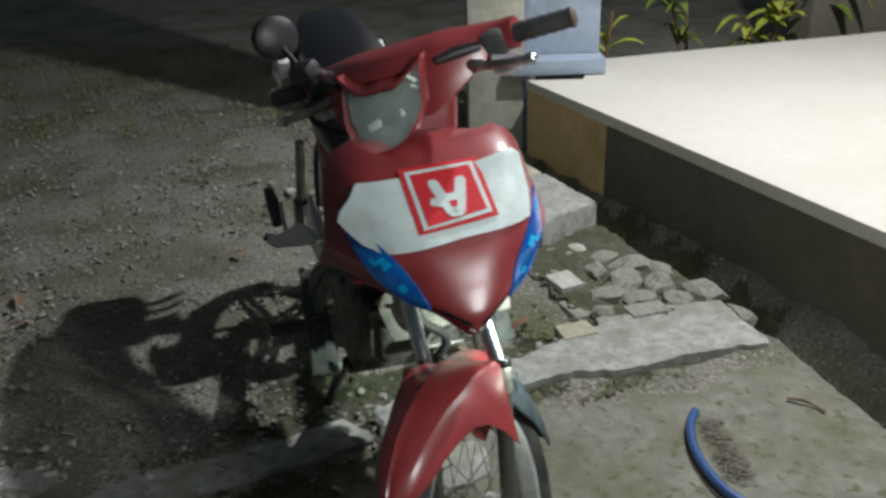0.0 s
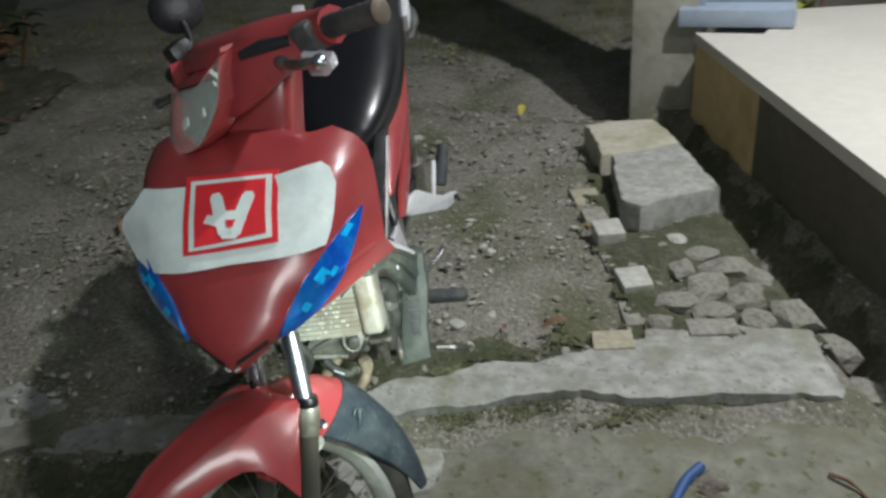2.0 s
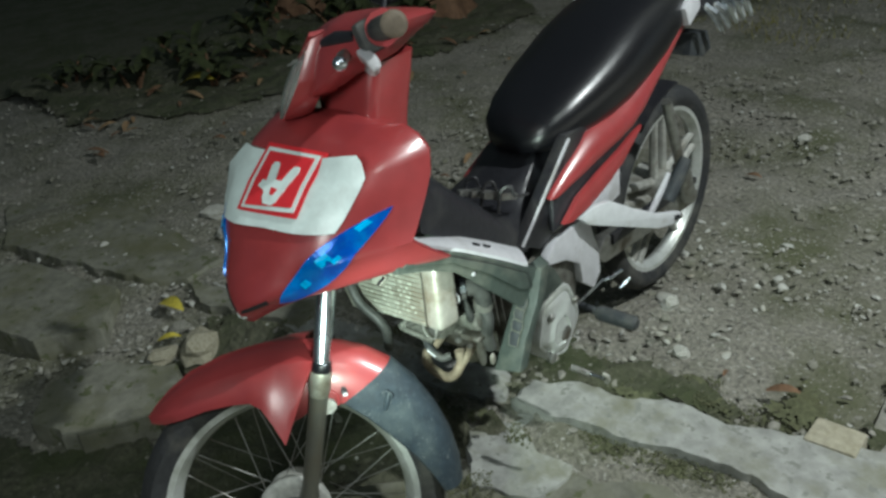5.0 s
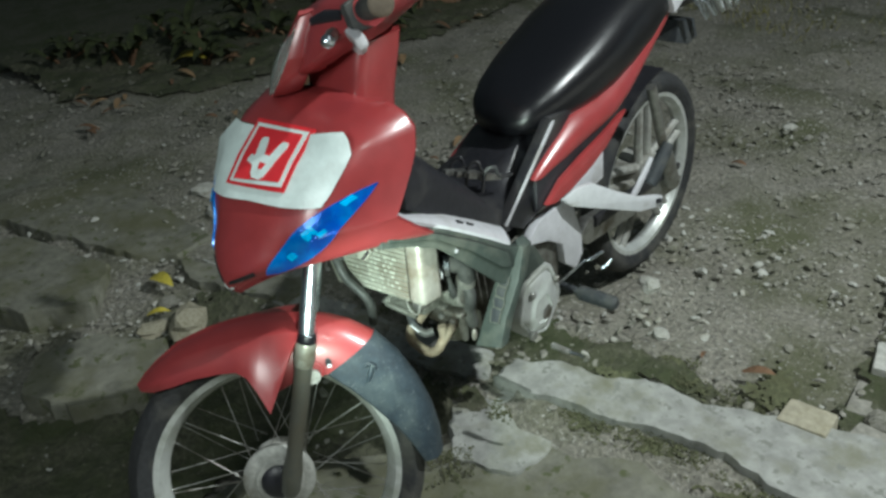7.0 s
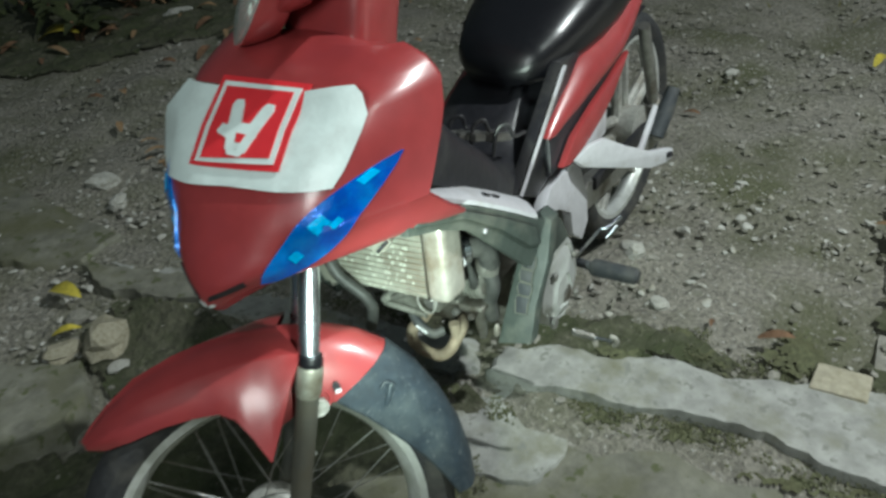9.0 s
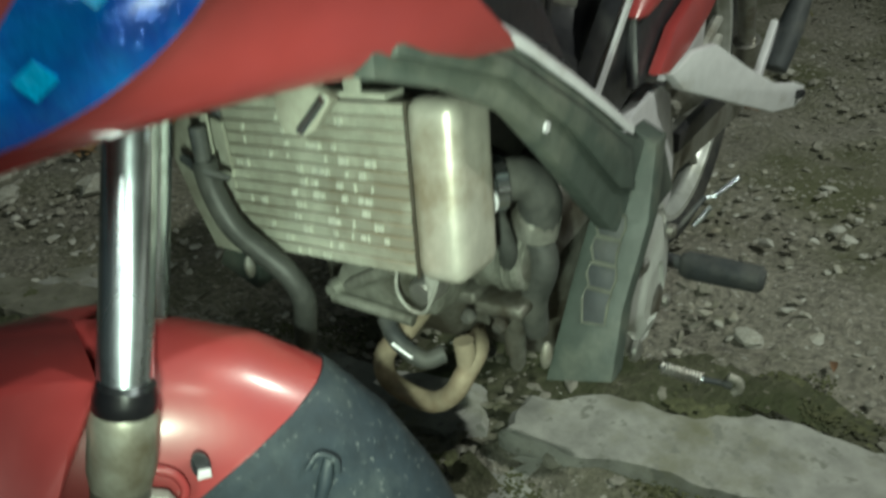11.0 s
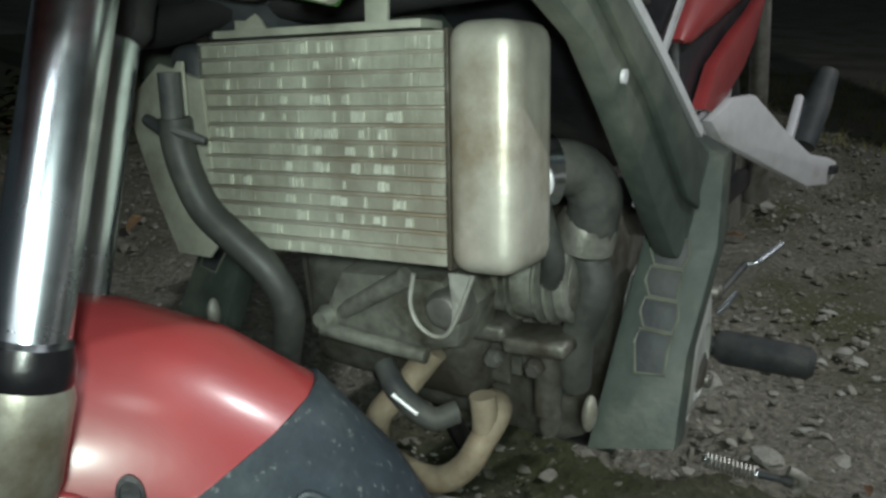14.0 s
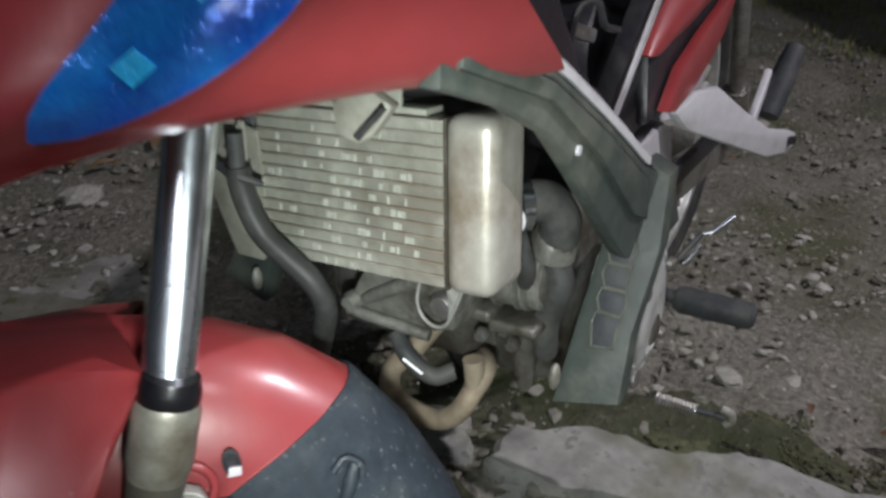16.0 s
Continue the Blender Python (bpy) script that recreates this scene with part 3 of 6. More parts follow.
def moss_patch(outline, z, seed):
    """Moss: many small low tufts that thin out towards the patch's edge."""
    r = random.Random(seed)
    cx, cy = sum(p[0] for p in outline) / len(outline), sum(p[1] for p in outline) / len(outline)
    lo = [min(p[k] for p in outline) for k in (0, 1)]
    hi = [max(p[k] for p in outline) for k in (0, 1)]
    bm = bmesh.new()
    bmesh.ops.create_icosphere(bm, subdivisions=1, radius=1.0)
    co = np.array([v.co.to_tuple() for v in bm.verts])
    fs = [tuple(v.index for v in f.verts) for f in bm.faces]
    bm.free()
    verts, faces = [], []
    for _ in range(int(46000 * (hi[0] - lo[0]) * (hi[1] - lo[1])) + 60):
        x, y = r.uniform(lo[0], hi[0]), r.uniform(lo[1], hi[1])
        if not inside(cx + (x - cx) * r.uniform(0.85, 1.25), cy + (y - cy) * r.uniform(0.85, 1.25), outline) or noise.noise(Vector((x * 16, y * 16, 3))) < r.uniform(-0.5, 0.15):
            continue
        w = r.uniform(0.0014, 0.0040)
        p = co * np.array((w, w * r.uniform(0.6, 1), w * r.uniform(0.25, 0.5))) + np.array((x, y, z + r.uniform(-0.001, 0.003)))
        o = len(verts)
        verts += p.tolist()
        faces += [tuple(i + o for i in f) for f in fs]
    mesh = bpy.data.meshes.new("moss")
    mesh.from_pydata(verts, [], faces)
    mesh.materials.append(MOSS)
    return tagged(new("moss", mesh), "dark green moss tufts grown along the concrete edge", "moss", kind="stuff")


for seed, (outline, z) in enumerate([(MOSS_BANDS[0][0], -0.004), (MOSS_BANDS[2][0], 0.010), ([(-0.09, 2.02), (-0.03, 1.965), (0.03, 2.0), (-0.02, 2.03)], -0.012),
                                     ([(-0.20, 2.22), (0.0, 2.26), (0.12, 2.34), (0.02, 2.36), (-0.15, 2.30)], -0.004), ([(0.20, 2.40), (0.34, 2.44), (0.36, 2.52), (0.22, 2.48)], -0.002), ([(-0.02, 1.80), (0.08, 1.76), (0.1, 1.86), (0.02, 1.9)], -0.016), ([(-0.62, 1.90), (-0.40, 2.0), (-0.30, 2.08), (-0.45, 2.06)], -0.006),
                                     ([(-1.75, 1.22), (-1.5, 1.38), (-1.3, 1.44), (-1.45, 1.34)], 0.0)]):
    moss_patch(outline, z, seed)


def leaf_mesh(bm, base, way, length, width, droop, up=Vector((0, 0, 1))):
    """A long pointed leaf with a folded middle."""
    way = way.normalized()
    side = way.cross(up).normalized()
    loops = []
    n = 7
    for k in range(n + 1):
        t = k / n
        c = base + way * (length * t) + up * (length * (0.25 * math.sin(t * 2.0) - droop * t * t))
        w = width * math.sin(math.pi * (0.08 + 0.9 * t)) ** 0.8
        loops.append([c - side * w + up * w * 0.35, c, c + side * w + up * w * 0.35])
    rings(bm, loops, closed=False)


def plant(x, y, z, count, length, width, mat, label, seed, height=0.25, name="plant"):
    r = random.Random(seed)
    root = thing(name, label, "plant", pose(x, y, z))
    bm = bmesh.new()
    tips = []
    for k in range(max(2, count // 6)):
        a = r.uniform(0, 6.28)
        tip = Vector((0.12 * math.cos(a), 0.12 * math.sin(a), height * r.uniform(0.6, 1.2)))
        tube(bm, curve([(0, 0, -0.03), tip * 0.5 + Vector((0.01, 0, 0.02)), tip], 4), [0.010] * 5 + [0.006] * 4, 6)
        tips.append(tip)
    part("stem", bm, BARK, root, "thin brown stem")
    for k in range(count):
        tip = r.choice(tips)
        a = r.uniform(0, 6.28)
        bm = bmesh.new()
        leaf_mesh(bm, tip * r.uniform(0.55, 1.0), Vector((math.cos(a), math.sin(a), r.uniform(-0.1, 0.9))), length * r.uniform(0.6, 1.2), width * r.uniform(0.7, 1.2), r.uniform(0.2, 0.7))
        part("leaf", bm, mat, root)
    return root


# planting beyond the porch and the pillar
LIME = material("lime green leaf", (0.32, 0.36, 0.05), 0.5, vary=0.3, grain=20, bump=0.1)
plant(0.70, 4.95, -0.06, 22, 0.19, 0.030, LIME, "small plant with yellow green leaves behind the porch", 1, 0.48)
plant(0.10, 5.1, -0.05, 16, 0.17, 0.026, LIME, "small plant with yellow green leaves beside the pillar", 2, 0.5)
plant(1.25, 5.35, -0.06, 14, 0.2, 0.03, LEAF, "low plant with dark green leaves behind the porch", 3, 0.52)
plant(1.75, 5.6, -0.06, 26, 0.2, 0.035, LIME, "low bushy plant with yellow green leaves behind the porch", 4, 0.55)
plant(2.15, 5.75, -0.06, 20, 0.2, 0.035, LEAF, "low bushy plant with green leaves behind the porch", 5, 0.55)


def verge():
    """Short rough grass between the yard and the planting, one joined mesh."""
    r = random.Random(21)
    verts, faces = [], []
    for _ in range(9000):
        x, y = r.uniform(-4.2, 0.0), r.uniform(4.55, 7.2)
        if noise.noise(Vector((x * 1.1, y * 1.6, 7))) < r.uniform(-0.5, 0.25):
            continue
        a, h, w = r.uniform(0, 6.28), r.uniform(0.015, 0.05), r.uniform(0.002, 0.005)
        z = ground_height(x, y) if y < 5.4 and x > -3.2 else -0.06
        lx, ly = r.uniform(-0.03, 0.03), r.uniform(-0.03, 0.03)
        o = len(verts)
        verts += [(x - w * math.cos(a), y - w * math.sin(a), z - 0.01), (x + w * math.cos(a), y + w * math.sin(a), z - 0.01), (x + lx, y + ly, z + h)]
        faces.append((o, o + 1, o + 2))
    mesh = bpy.data.meshes.new("grass")
    mesh.from_pydata(verts, [], faces)
    mesh.materials.append(material("dry grass", (0.2, 0.19, 0.07), 0.8, vary=0.4, grain=6, bump=0.0))
    tagged(new("grass", mesh), "short dry yellow green grass along the yard", "grass", kind="stuff")


verge()


def tree(x, y, seed, label):
    r = random.Random(seed)
    root = thing("tree", label, "tree", pose(x, y, -0.08))
    bm = bmesh.new()
    loops = []
    for z, rad in ((-0.1, 0.30), (0.0, 0.24), (0.15, 0.16), (0.4, 0.12), (1.0, 0.10), (1.8, 0.085), (2.6, 0.05)):
        loops.append([Vector((rad * (1 + 0.35 * max(0, 0.5 - z) * math.cos(5 * a)) * math.cos(a) + 0.1 * z * 0.4, rad * (1 + 0.35 * max(0, 0.5 - z) * math.cos(5 * a)) * math.sin(a), z)) for a in (2 * math.pi * k / 30 for k in range(30))])
    rings(bm, loops)
    part("trunk", bm, BARK, root, "brown trunk flaring at its foot")
    for k in range(5):
        a = 6.28 * k / 5 + seed
        bm = bmesh.new()
        tube(bm, curve([(0.05, 0, 1.5 + 0.2 * k), (0.4 * math.cos(a), 0.4 * math.sin(a), 2.0 + 0.2 * k), (0.9 * math.cos(a), 0.9 * math.sin(a), 2.2 + 0.25 * k)], 5), [0.04] * 4 + [0.03] * 4 + [0.012] * 3, 8)
        part("limb", bm, BARK, root)
    bm = bmesh.new()
    for k in range(260):
        a, d, z = r.uniform(0, 6.28), 1.3 * r.random() ** 0.5, r.uniform(1.9, 3.2)
        leaf_mesh(bm, Vector((d * math.cos(a), d * math.sin(a), z)), Vector((r.uniform(-1, 1), r.uniform(-1, 1), r.uniform(-0.8, 0.3))), r.uniform(0.1, 0.2), r.uniform(0.02, 0.04), 0.4)
    part("crown", bm, LEAF, root, "dark green leaves")


tree(-3.45, 3.75, 1, "small tree with a flared brown trunk behind the gravel")
tree(-4.4, 3.2, 2, "slender tree with a brown trunk in the dark")
tree(-4.3, 4.6, 3, "tree with a brown trunk in the dark")
plant(-4.0, 2.9, -0.06, 16, 0.22, 0.04, SHADED_LEAF, "dark undergrowth beside the trees", 6, 0.3)
plant(-3.75, 3.15, -0.06, 14, 0.2, 0.035, SHADED_LEAF, "dark undergrowth at the foot of a tree", 7, 0.2)
plant(-3.6, 4.3, -0.06, 14, 0.2, 0.035, SHADED_LEAF, "dark undergrowth between trees", 8, 0.25)
for k, (x, y) in enumerate([(-3.1, 2.2), (-3.35, 1.85), (-3.3, 2.6), (-3.6, 2.2), (-3.7, 1.6), (-2.95, 3.1), (-3.9, 2.7), (-3.2, 3.5), (-3.6, 3.3)]):
    plant(x, y, -0.06, 18, 0.17, 0.035, SHADED_LEAF, "low dark undergrowth at the edge of the yard", 40 + k, 0.16)


def fallen_leaf(x, y, turn, length, mat, label):
    bm = bmesh.new()
    leaf_mesh(bm, Vector((0, 0, 0)), Vector((1, 0, 0.03)), length, length * 0.17, 0.10)
    ob = link_mesh("fallen_leaf", bm, mat)
    ob.matrix_world = pose(x, y, ground_height(x, y) + 0.012, 6, 0, turn)
    return tagged(ob, label, "leaf", group="fallen leaves on the yard")


for x, y, turn, length, mat in [(-1.10, 1.47, 20, 0.13, DRY_LEAF), (-3.15, 2.05, 40, 0.22, DRY_LEAF), (-0.376, 4.05, 100, 0.09, DRY_LEAF), (-0.95, 1.42, 60, 0.07, DRY_LEAF), (-3.1, 3.2, 10, 0.15, DRY_LEAF), (-2.9, 2.9, 130, 0.12, BARK), (-2.4, 2.3, 30, 0.10, BARK), (-2.2, 2.7, 70, 0.09, BARK), (-1.9, 2.2, 20, 0.08, BARK), (-3.3, 2.5, 60, 0.14, BARK), (0.2, 2.5, 35, 0.07, BARK), (-0.6, 3.3, 10, 0.06, BARK)]:
    fallen_leaf(x, y, turn, length, mat, "dry yellow leaf lying on the ground" if mat is DRY_LEAF else "dry brown leaf lying on the ground")
# leaf litter ground, coloured darker where little light reaches
soil_patch([(-4.0, 1.3), (-3.0, 1.5), (-2.65, 2.0), (-2.6, 2.7), (-2.7, 3.4), (-3.0, 4.2), (-4.1, 4.4)], "dark soil and rotting leaves under the trees, deepened for shade", 12.0)
# sheet added to darken the far ground, its unlit look in the colour
soil_patch([(-3.95, 0.9), (-3.9, 2.5), (-4.0, 4.6), (-5.5, 6.0), (-8.5, 5.5), (-8.5, 0.3), (-5.5, 0.2)], "dark ground sheet for the unlit back of the yard", 14.0, SHADED_SOIL, -0.05, step=0.04)
litter_rng = random.Random(23)
for _ in range(40):
    fallen_leaf(litter_rng.uniform(-3.3, -2.2), litter_rng.uniform(1.5, 3.6), litter_rng.uniform(0, 360), litter_rng.uniform(0.05, 0.12), litter_rng.choice((BARK, TAN_LEAF, TAN_LEAF)), "dry brown leaf lying under the trees")
for _ in range(16):
    fallen_leaf(litter_rng.gauss(-1.66, 0.13), litter_rng.gauss(2.0, 0.09), litter_rng.uniform(0, 360), litter_rng.uniform(0.04, 0.085), TAN_LEAF, "curled tan leaf lying in a heap of leaf litter")
for _ in range(12):
    fallen_leaf(litter_rng.uniform(-3.0, 0.2), litter_rng.uniform(2.3, 4.0), litter_rng.uniform(0, 360), litter_rng.uniform(0.03, 0.07), litter_rng.choice((BARK, TAN_LEAF)), "small dry leaf lying on the gravel")


def brush():
    """A blue brush head lying on its side on the paving."""
    root = thing("brush_head", "blue plastic brush head with worn grey bristles on the paving", "brush", pose(-0.015, -0.062, -0.022))
    bm = bmesh.new()
    tube(bm, curve([(0.655, 2.215, 0.012), (0.632, 2.16, 0.014), (0.622, 2.08, 0.014), (0.632, 2.0, 0.014), (0.662, 1.925, 0.014), (0.715, 1.87, 0.012)], 6), 0.011, 10)
    part("back", bm, STRAP, root, "curved blue plastic back")
    bm = bmesh.new()
    r = random.Random(3)
    for k in range(190):
        t = r.random() ** 0.8
        x, y = 0.645 + 0.02 * t + r.uniform(0, 0.045), 2.20 - 0.22 * t + r.uniform(-0.02, 0.02)
        a = r.uniform(-0.5, 0.8)
        tube(bm, [(x, y, 0.004 + r.uniform(0, 0.012)), (x + 0.035 * math.cos(a), y + 0.035 * math.sin(a), 0.003 + r.uniform(0, 0.008))], 0.0012, 3)
    part("bristles", bm, BRISTLE, root, "worn grey bristles")


brush()
bm = bmesh.new()
tube(bm, curve([(0.875, 2.212, -0.012), (0.905, 2.20, -0.008), (0.93, 2.185, -0.012), (0.948, 2.16, -0.014)], 5), [0.004] * 8 + [0.003] * 8, 6)
tagged(link_mesh("twig", bm, BARK), "thin dark twig lying on the paving", "twig")

# ---- the motorcycle ----
SLATE = material("slate black plastic", (0.022, 0.032, 0.042), 0.5, vary=0.25, grain=60, bump=0.08, stain=(0.06, 0.075, 0.08), stain_scale=14, stain_at=0.58, spots=(0.10, 0.115, 0.12), spot_scale=210, spot_at=0.64)
GLINT_FIN = material("flattened fin metal with painted glint", (0.6, 0.62, 0.55), 0.42, metal=0.45, vary=0.15, grain=200, bump=0.1)
CYAN_GLINT = material("cyan reflector facet", (0.0, 0.42, 0.85), 0.3, vary=0.25, grain=120, bump=0.2)
STAY = [(0.092, 0.618), (0.095, 0.602), (0.108, 0.600), (0.116, 0.605), (0.128, 0.622), (0.110, 0.630)]
BIKE = pose(-0.272, 2.59, 0.01, 0, 0, 20)
bike = thing("motorcycle", "red underbone motorcycle with a taped front cowl, parked on gravel", "motorcycle", BIKE)
RAKE = radians(25)
U = Vector((0, math.sin(RAKE), math.cos(RAKE)))
STEER = Matrix.Translation((0, -1.185, 0.235)) @ Matrix.Rotation(radians(-43), 4, U)


def piece(name, bm, mat, label="", parent=None, steered=False, smooth=True):
    """A part of the motorcycle; steered parts are built round the front hub."""
    if steered:
        bmesh.ops.transform(bm, matrix=STEER, verts=bm.verts)
    return part(name, bm, mat, parent or bike, label, smooth)


def fork_at(s, x=0.0, fwd=0.0):
    p = U * s + Vector((x, 0, 0)) + Vector((0, -math.cos(RAKE), math.sin(RAKE))) * fwd
    return p


def wheel(center, rim_r, tyre_r, width, steered, spokes):
    m = Matrix.Translation(center)
    w = width / 2
    name = "front" if steered else "rear"
    bm = bmesh.new()
    prof = [(-w * 0.62, rim_r - 0.004), (-w * 0.95, rim_r + 0.012), (-w, (rim_r + tyre_r) / 2), (-w * 0.8, tyre_r - 0.012), (-w * 0.4, tyre_r - 0.002), (0, tyre_r), (w * 0.4, tyre_r - 0.002), (w * 0.8, tyre_r - 0.012), (w, (rim_r + tyre_r) / 2), (w * 0.95, rim_r + 0.012), (w * 0.62, rim_r - 0.004)]
    lathe(bm, prof, m, 72, closed=True)
    tyre = piece(name + "_tyre", bm, RUBBER, "worn black rubber tyre", steered=steered)
    bm = bmesh.new()
    prof = [(-w * 0.68, rim_r + 0.002), (-w * 0.62, rim_r - 0.012), (-w * 0.40, rim_r - 0.017), (-w * 0.2, rim_r - 0.023), (0, rim_r - 0.025), (w * 0.2, rim_r - 0.023), (w * 0.40, rim_r - 0.017), (w * 0.62, rim_r - 0.012), (w * 0.68, rim_r + 0.002), (w * 0.5, rim_r - 0.004), (-w * 0.5, rim_r - 0.004)]
    lathe(bm, prof, m, 72, closed=True)
    rim = piece(name + "_rim", bm, RIM, "pale silver wheel rim", steered=steered)
    bm = bmesh.new()
    if spokes:
        lathe(bm, [(-0.05, 0.018), (-0.045, 0.04), (-0.03, 0.046), (0.0, 0.03), (0.010, 0.05), (0.018, 0.058), (0.026, 0.059), (0.031, 0.054), (0.033, 0.040), (0.038, 0.036), (0.040, 0.012)], m, 40)
        hub = piece("front_hub", bm, ALLOY, "drum brake hub of pale cast alloy", steered=steered)
        bm = bmesh.new()
        lathe(bm, [(0.034, 0.029), (0.041, 0.029), (0.046, 0.024), (0.050, 0.010)], m, 24)
        piece("axle_nut", bm, BLACK, "dark axle cover", hub, steered=steered)
        for k in range(36):
            a = 2 * math.pi * k / 36
            side = 0.020 if k % 2 else -0.034
            b = a + (0.42 if (k // 2) % 2 else -0.42)
            bm = bmesh.new()
            tube(bm, [m @ Vector((side, 0.055 * math.cos(a), 0.055 * math.sin(a))), m @ Vector((0.0, (rim_r - 0.022) * math.cos(b), (rim_r - 0.022) * math.sin(b)))], 0.0009, 5)
            piece("spoke", bm, STEEL, "", rim, steered=steered)
    else:
        lathe(bm, [(-0.06, 0.02), (-0.05, 0.06), (0.0, 0.05), (0.05, 0.06), (0.06, 0.02)], m, 32)
        piece("rear_hub", bm, ALLOY, "cast alloy hub")
        for k in range(5):
            a = 2 * math.pi * k / 5 + 0.35
            bm = bmesh.new()
            for sgn in (-1, 1):
                tube(bm, [m @ Vector((0, 0.045 * math.cos(a + sgn * 0.5), 0.045 * math.sin(a + sgn * 0.5))), m @ Vector((0, (rim_r - 0.02) * math.cos(a + sgn * 0.10), (rim_r - 0.02) * math.sin(a + sgn * 0.10)))], [0.013, 0.010], 8)
            piece("wheel_arm", bm, ALLOY, "grey cast wheel arm", rim)
    return tyre


wheel((0, 0, 0), 0.203, 0.243, 0.072, True, True)
wheel((0, 0.035, 0.272), 0.214, 0.262, 0.062, False, False)

# forks
for side in (0.085, -0.050):
    bm = bmesh.new()
    low, top = (Vector((0.0620, -1.1330, 0.472)), Vector((0.0135, -1.0080, 0.728))) if side > 0 else (Vector((-0.0330, -1.0460, 0.428)), Vector((-0.0640, -0.9400, 0.685)))
    tube(bm, [low.lerp(top, t) for t in (0.03, 0.25, 0.6, 1.0)], 0.0130, 28)
    piece("fork_tube", bm, FORK_CHROME, "polished chrome fork tube")
    foot = Vector((0.047, -1.207, 0.225)) if side > 0 else Vector((-0.048, -1.120, 0.181))
    head = low.lerp(top, 0.02)
    bm = bmesh.new()
    tube(bm, [foot.lerp(head, t) for t in (1.060, 1.068, 1.088, 1.108)], [0.0150, 0.0155, 0.0150, 0.0135], 24)
    piece("dust_seal", bm, SEAT, "black rubber dust seal")
    bm = bmesh.new()
    tube(bm, [foot.lerp(head, t) for t in (0.0, 0.04, 0.18, 0.29, 0.86, 0.91)], [0.010, 0.0155, 0.0165, 0.0130, 0.0138, 0.0146], 24)
    leg = piece("fork_leg", bm, FORK_LEG, "dusty alloy fork leg")
    bm = bmesh.new()
    tube(bm, [foot.lerp(head, t) for t in (0.895, 0.925, 0.940, 1.044, 1.060)], [0.0140, 0.0156, 0.0164, 0.0164, 0.0150], 24)
    piece("fork_collar", bm, COLLAR, "worn alloy collar", leg)
    bm = bmesh.new()
    tube(bm, [low.lerp(top, t) for t in (0.58, 0.60, 0.98, 1.0)], [0.0145, 0.018, 0.018, 0.0145], 20)
    piece("fork_clamp", bm, BLACK, "black fork clamp")
bm = bmesh.new()
block(bm, (0.21, 0.05, 0.03), Matrix.Translation(fork_at(0.44)) @ Matrix.Rotation(-RAKE, 4, "X"), bevel=0.008)
piece("fork_bridge", bm, DUSTY_BLACK, "dusty black fork bridge", steered=True)
bm = bmesh.new()
tube(bm, [fork_at(0.42, 0, -0.03), fork_at(0.62, 0, -0.03)], 0.022, 20)
piece("steering_stem", bm, DUSTY_BLACK, steered=True)


def fender_loops(rows, inset=0.0, skew=0.0):
    outer, inner = [], []
    for i, (y, z, w, drop, t) in enumerate(rows):
        c = Vector((0, y, z))
        ahead = Vector((0, -z, y)).normalized() * skew * max(0.0, 1 - i / 3)
        inn = -c.normalized()
        for loops, gap in ((outer, 0.0), (inner, 0.0025)):
            loop = []
            for k in range(-8, 9):
                a = k / 8 * math.pi / 2
                x = (w - gap) * (abs(math.sin(a)) ** 0.85) * (1 if k > 0 else -1 if k < 0 else 0)
                ridge = -0.004 * max(0.0, 1 - abs(k) / 2.5)
                loop.append(c + Vector((x, 0, 0)) + inn * (drop * (1 - math.cos(a)) ** t + gap + ridge + inset) + ahead * (1 - math.cos(a)))
            loops.append(loop)
    return [o + i[::-1] for o, i in zip(outer, inner)]


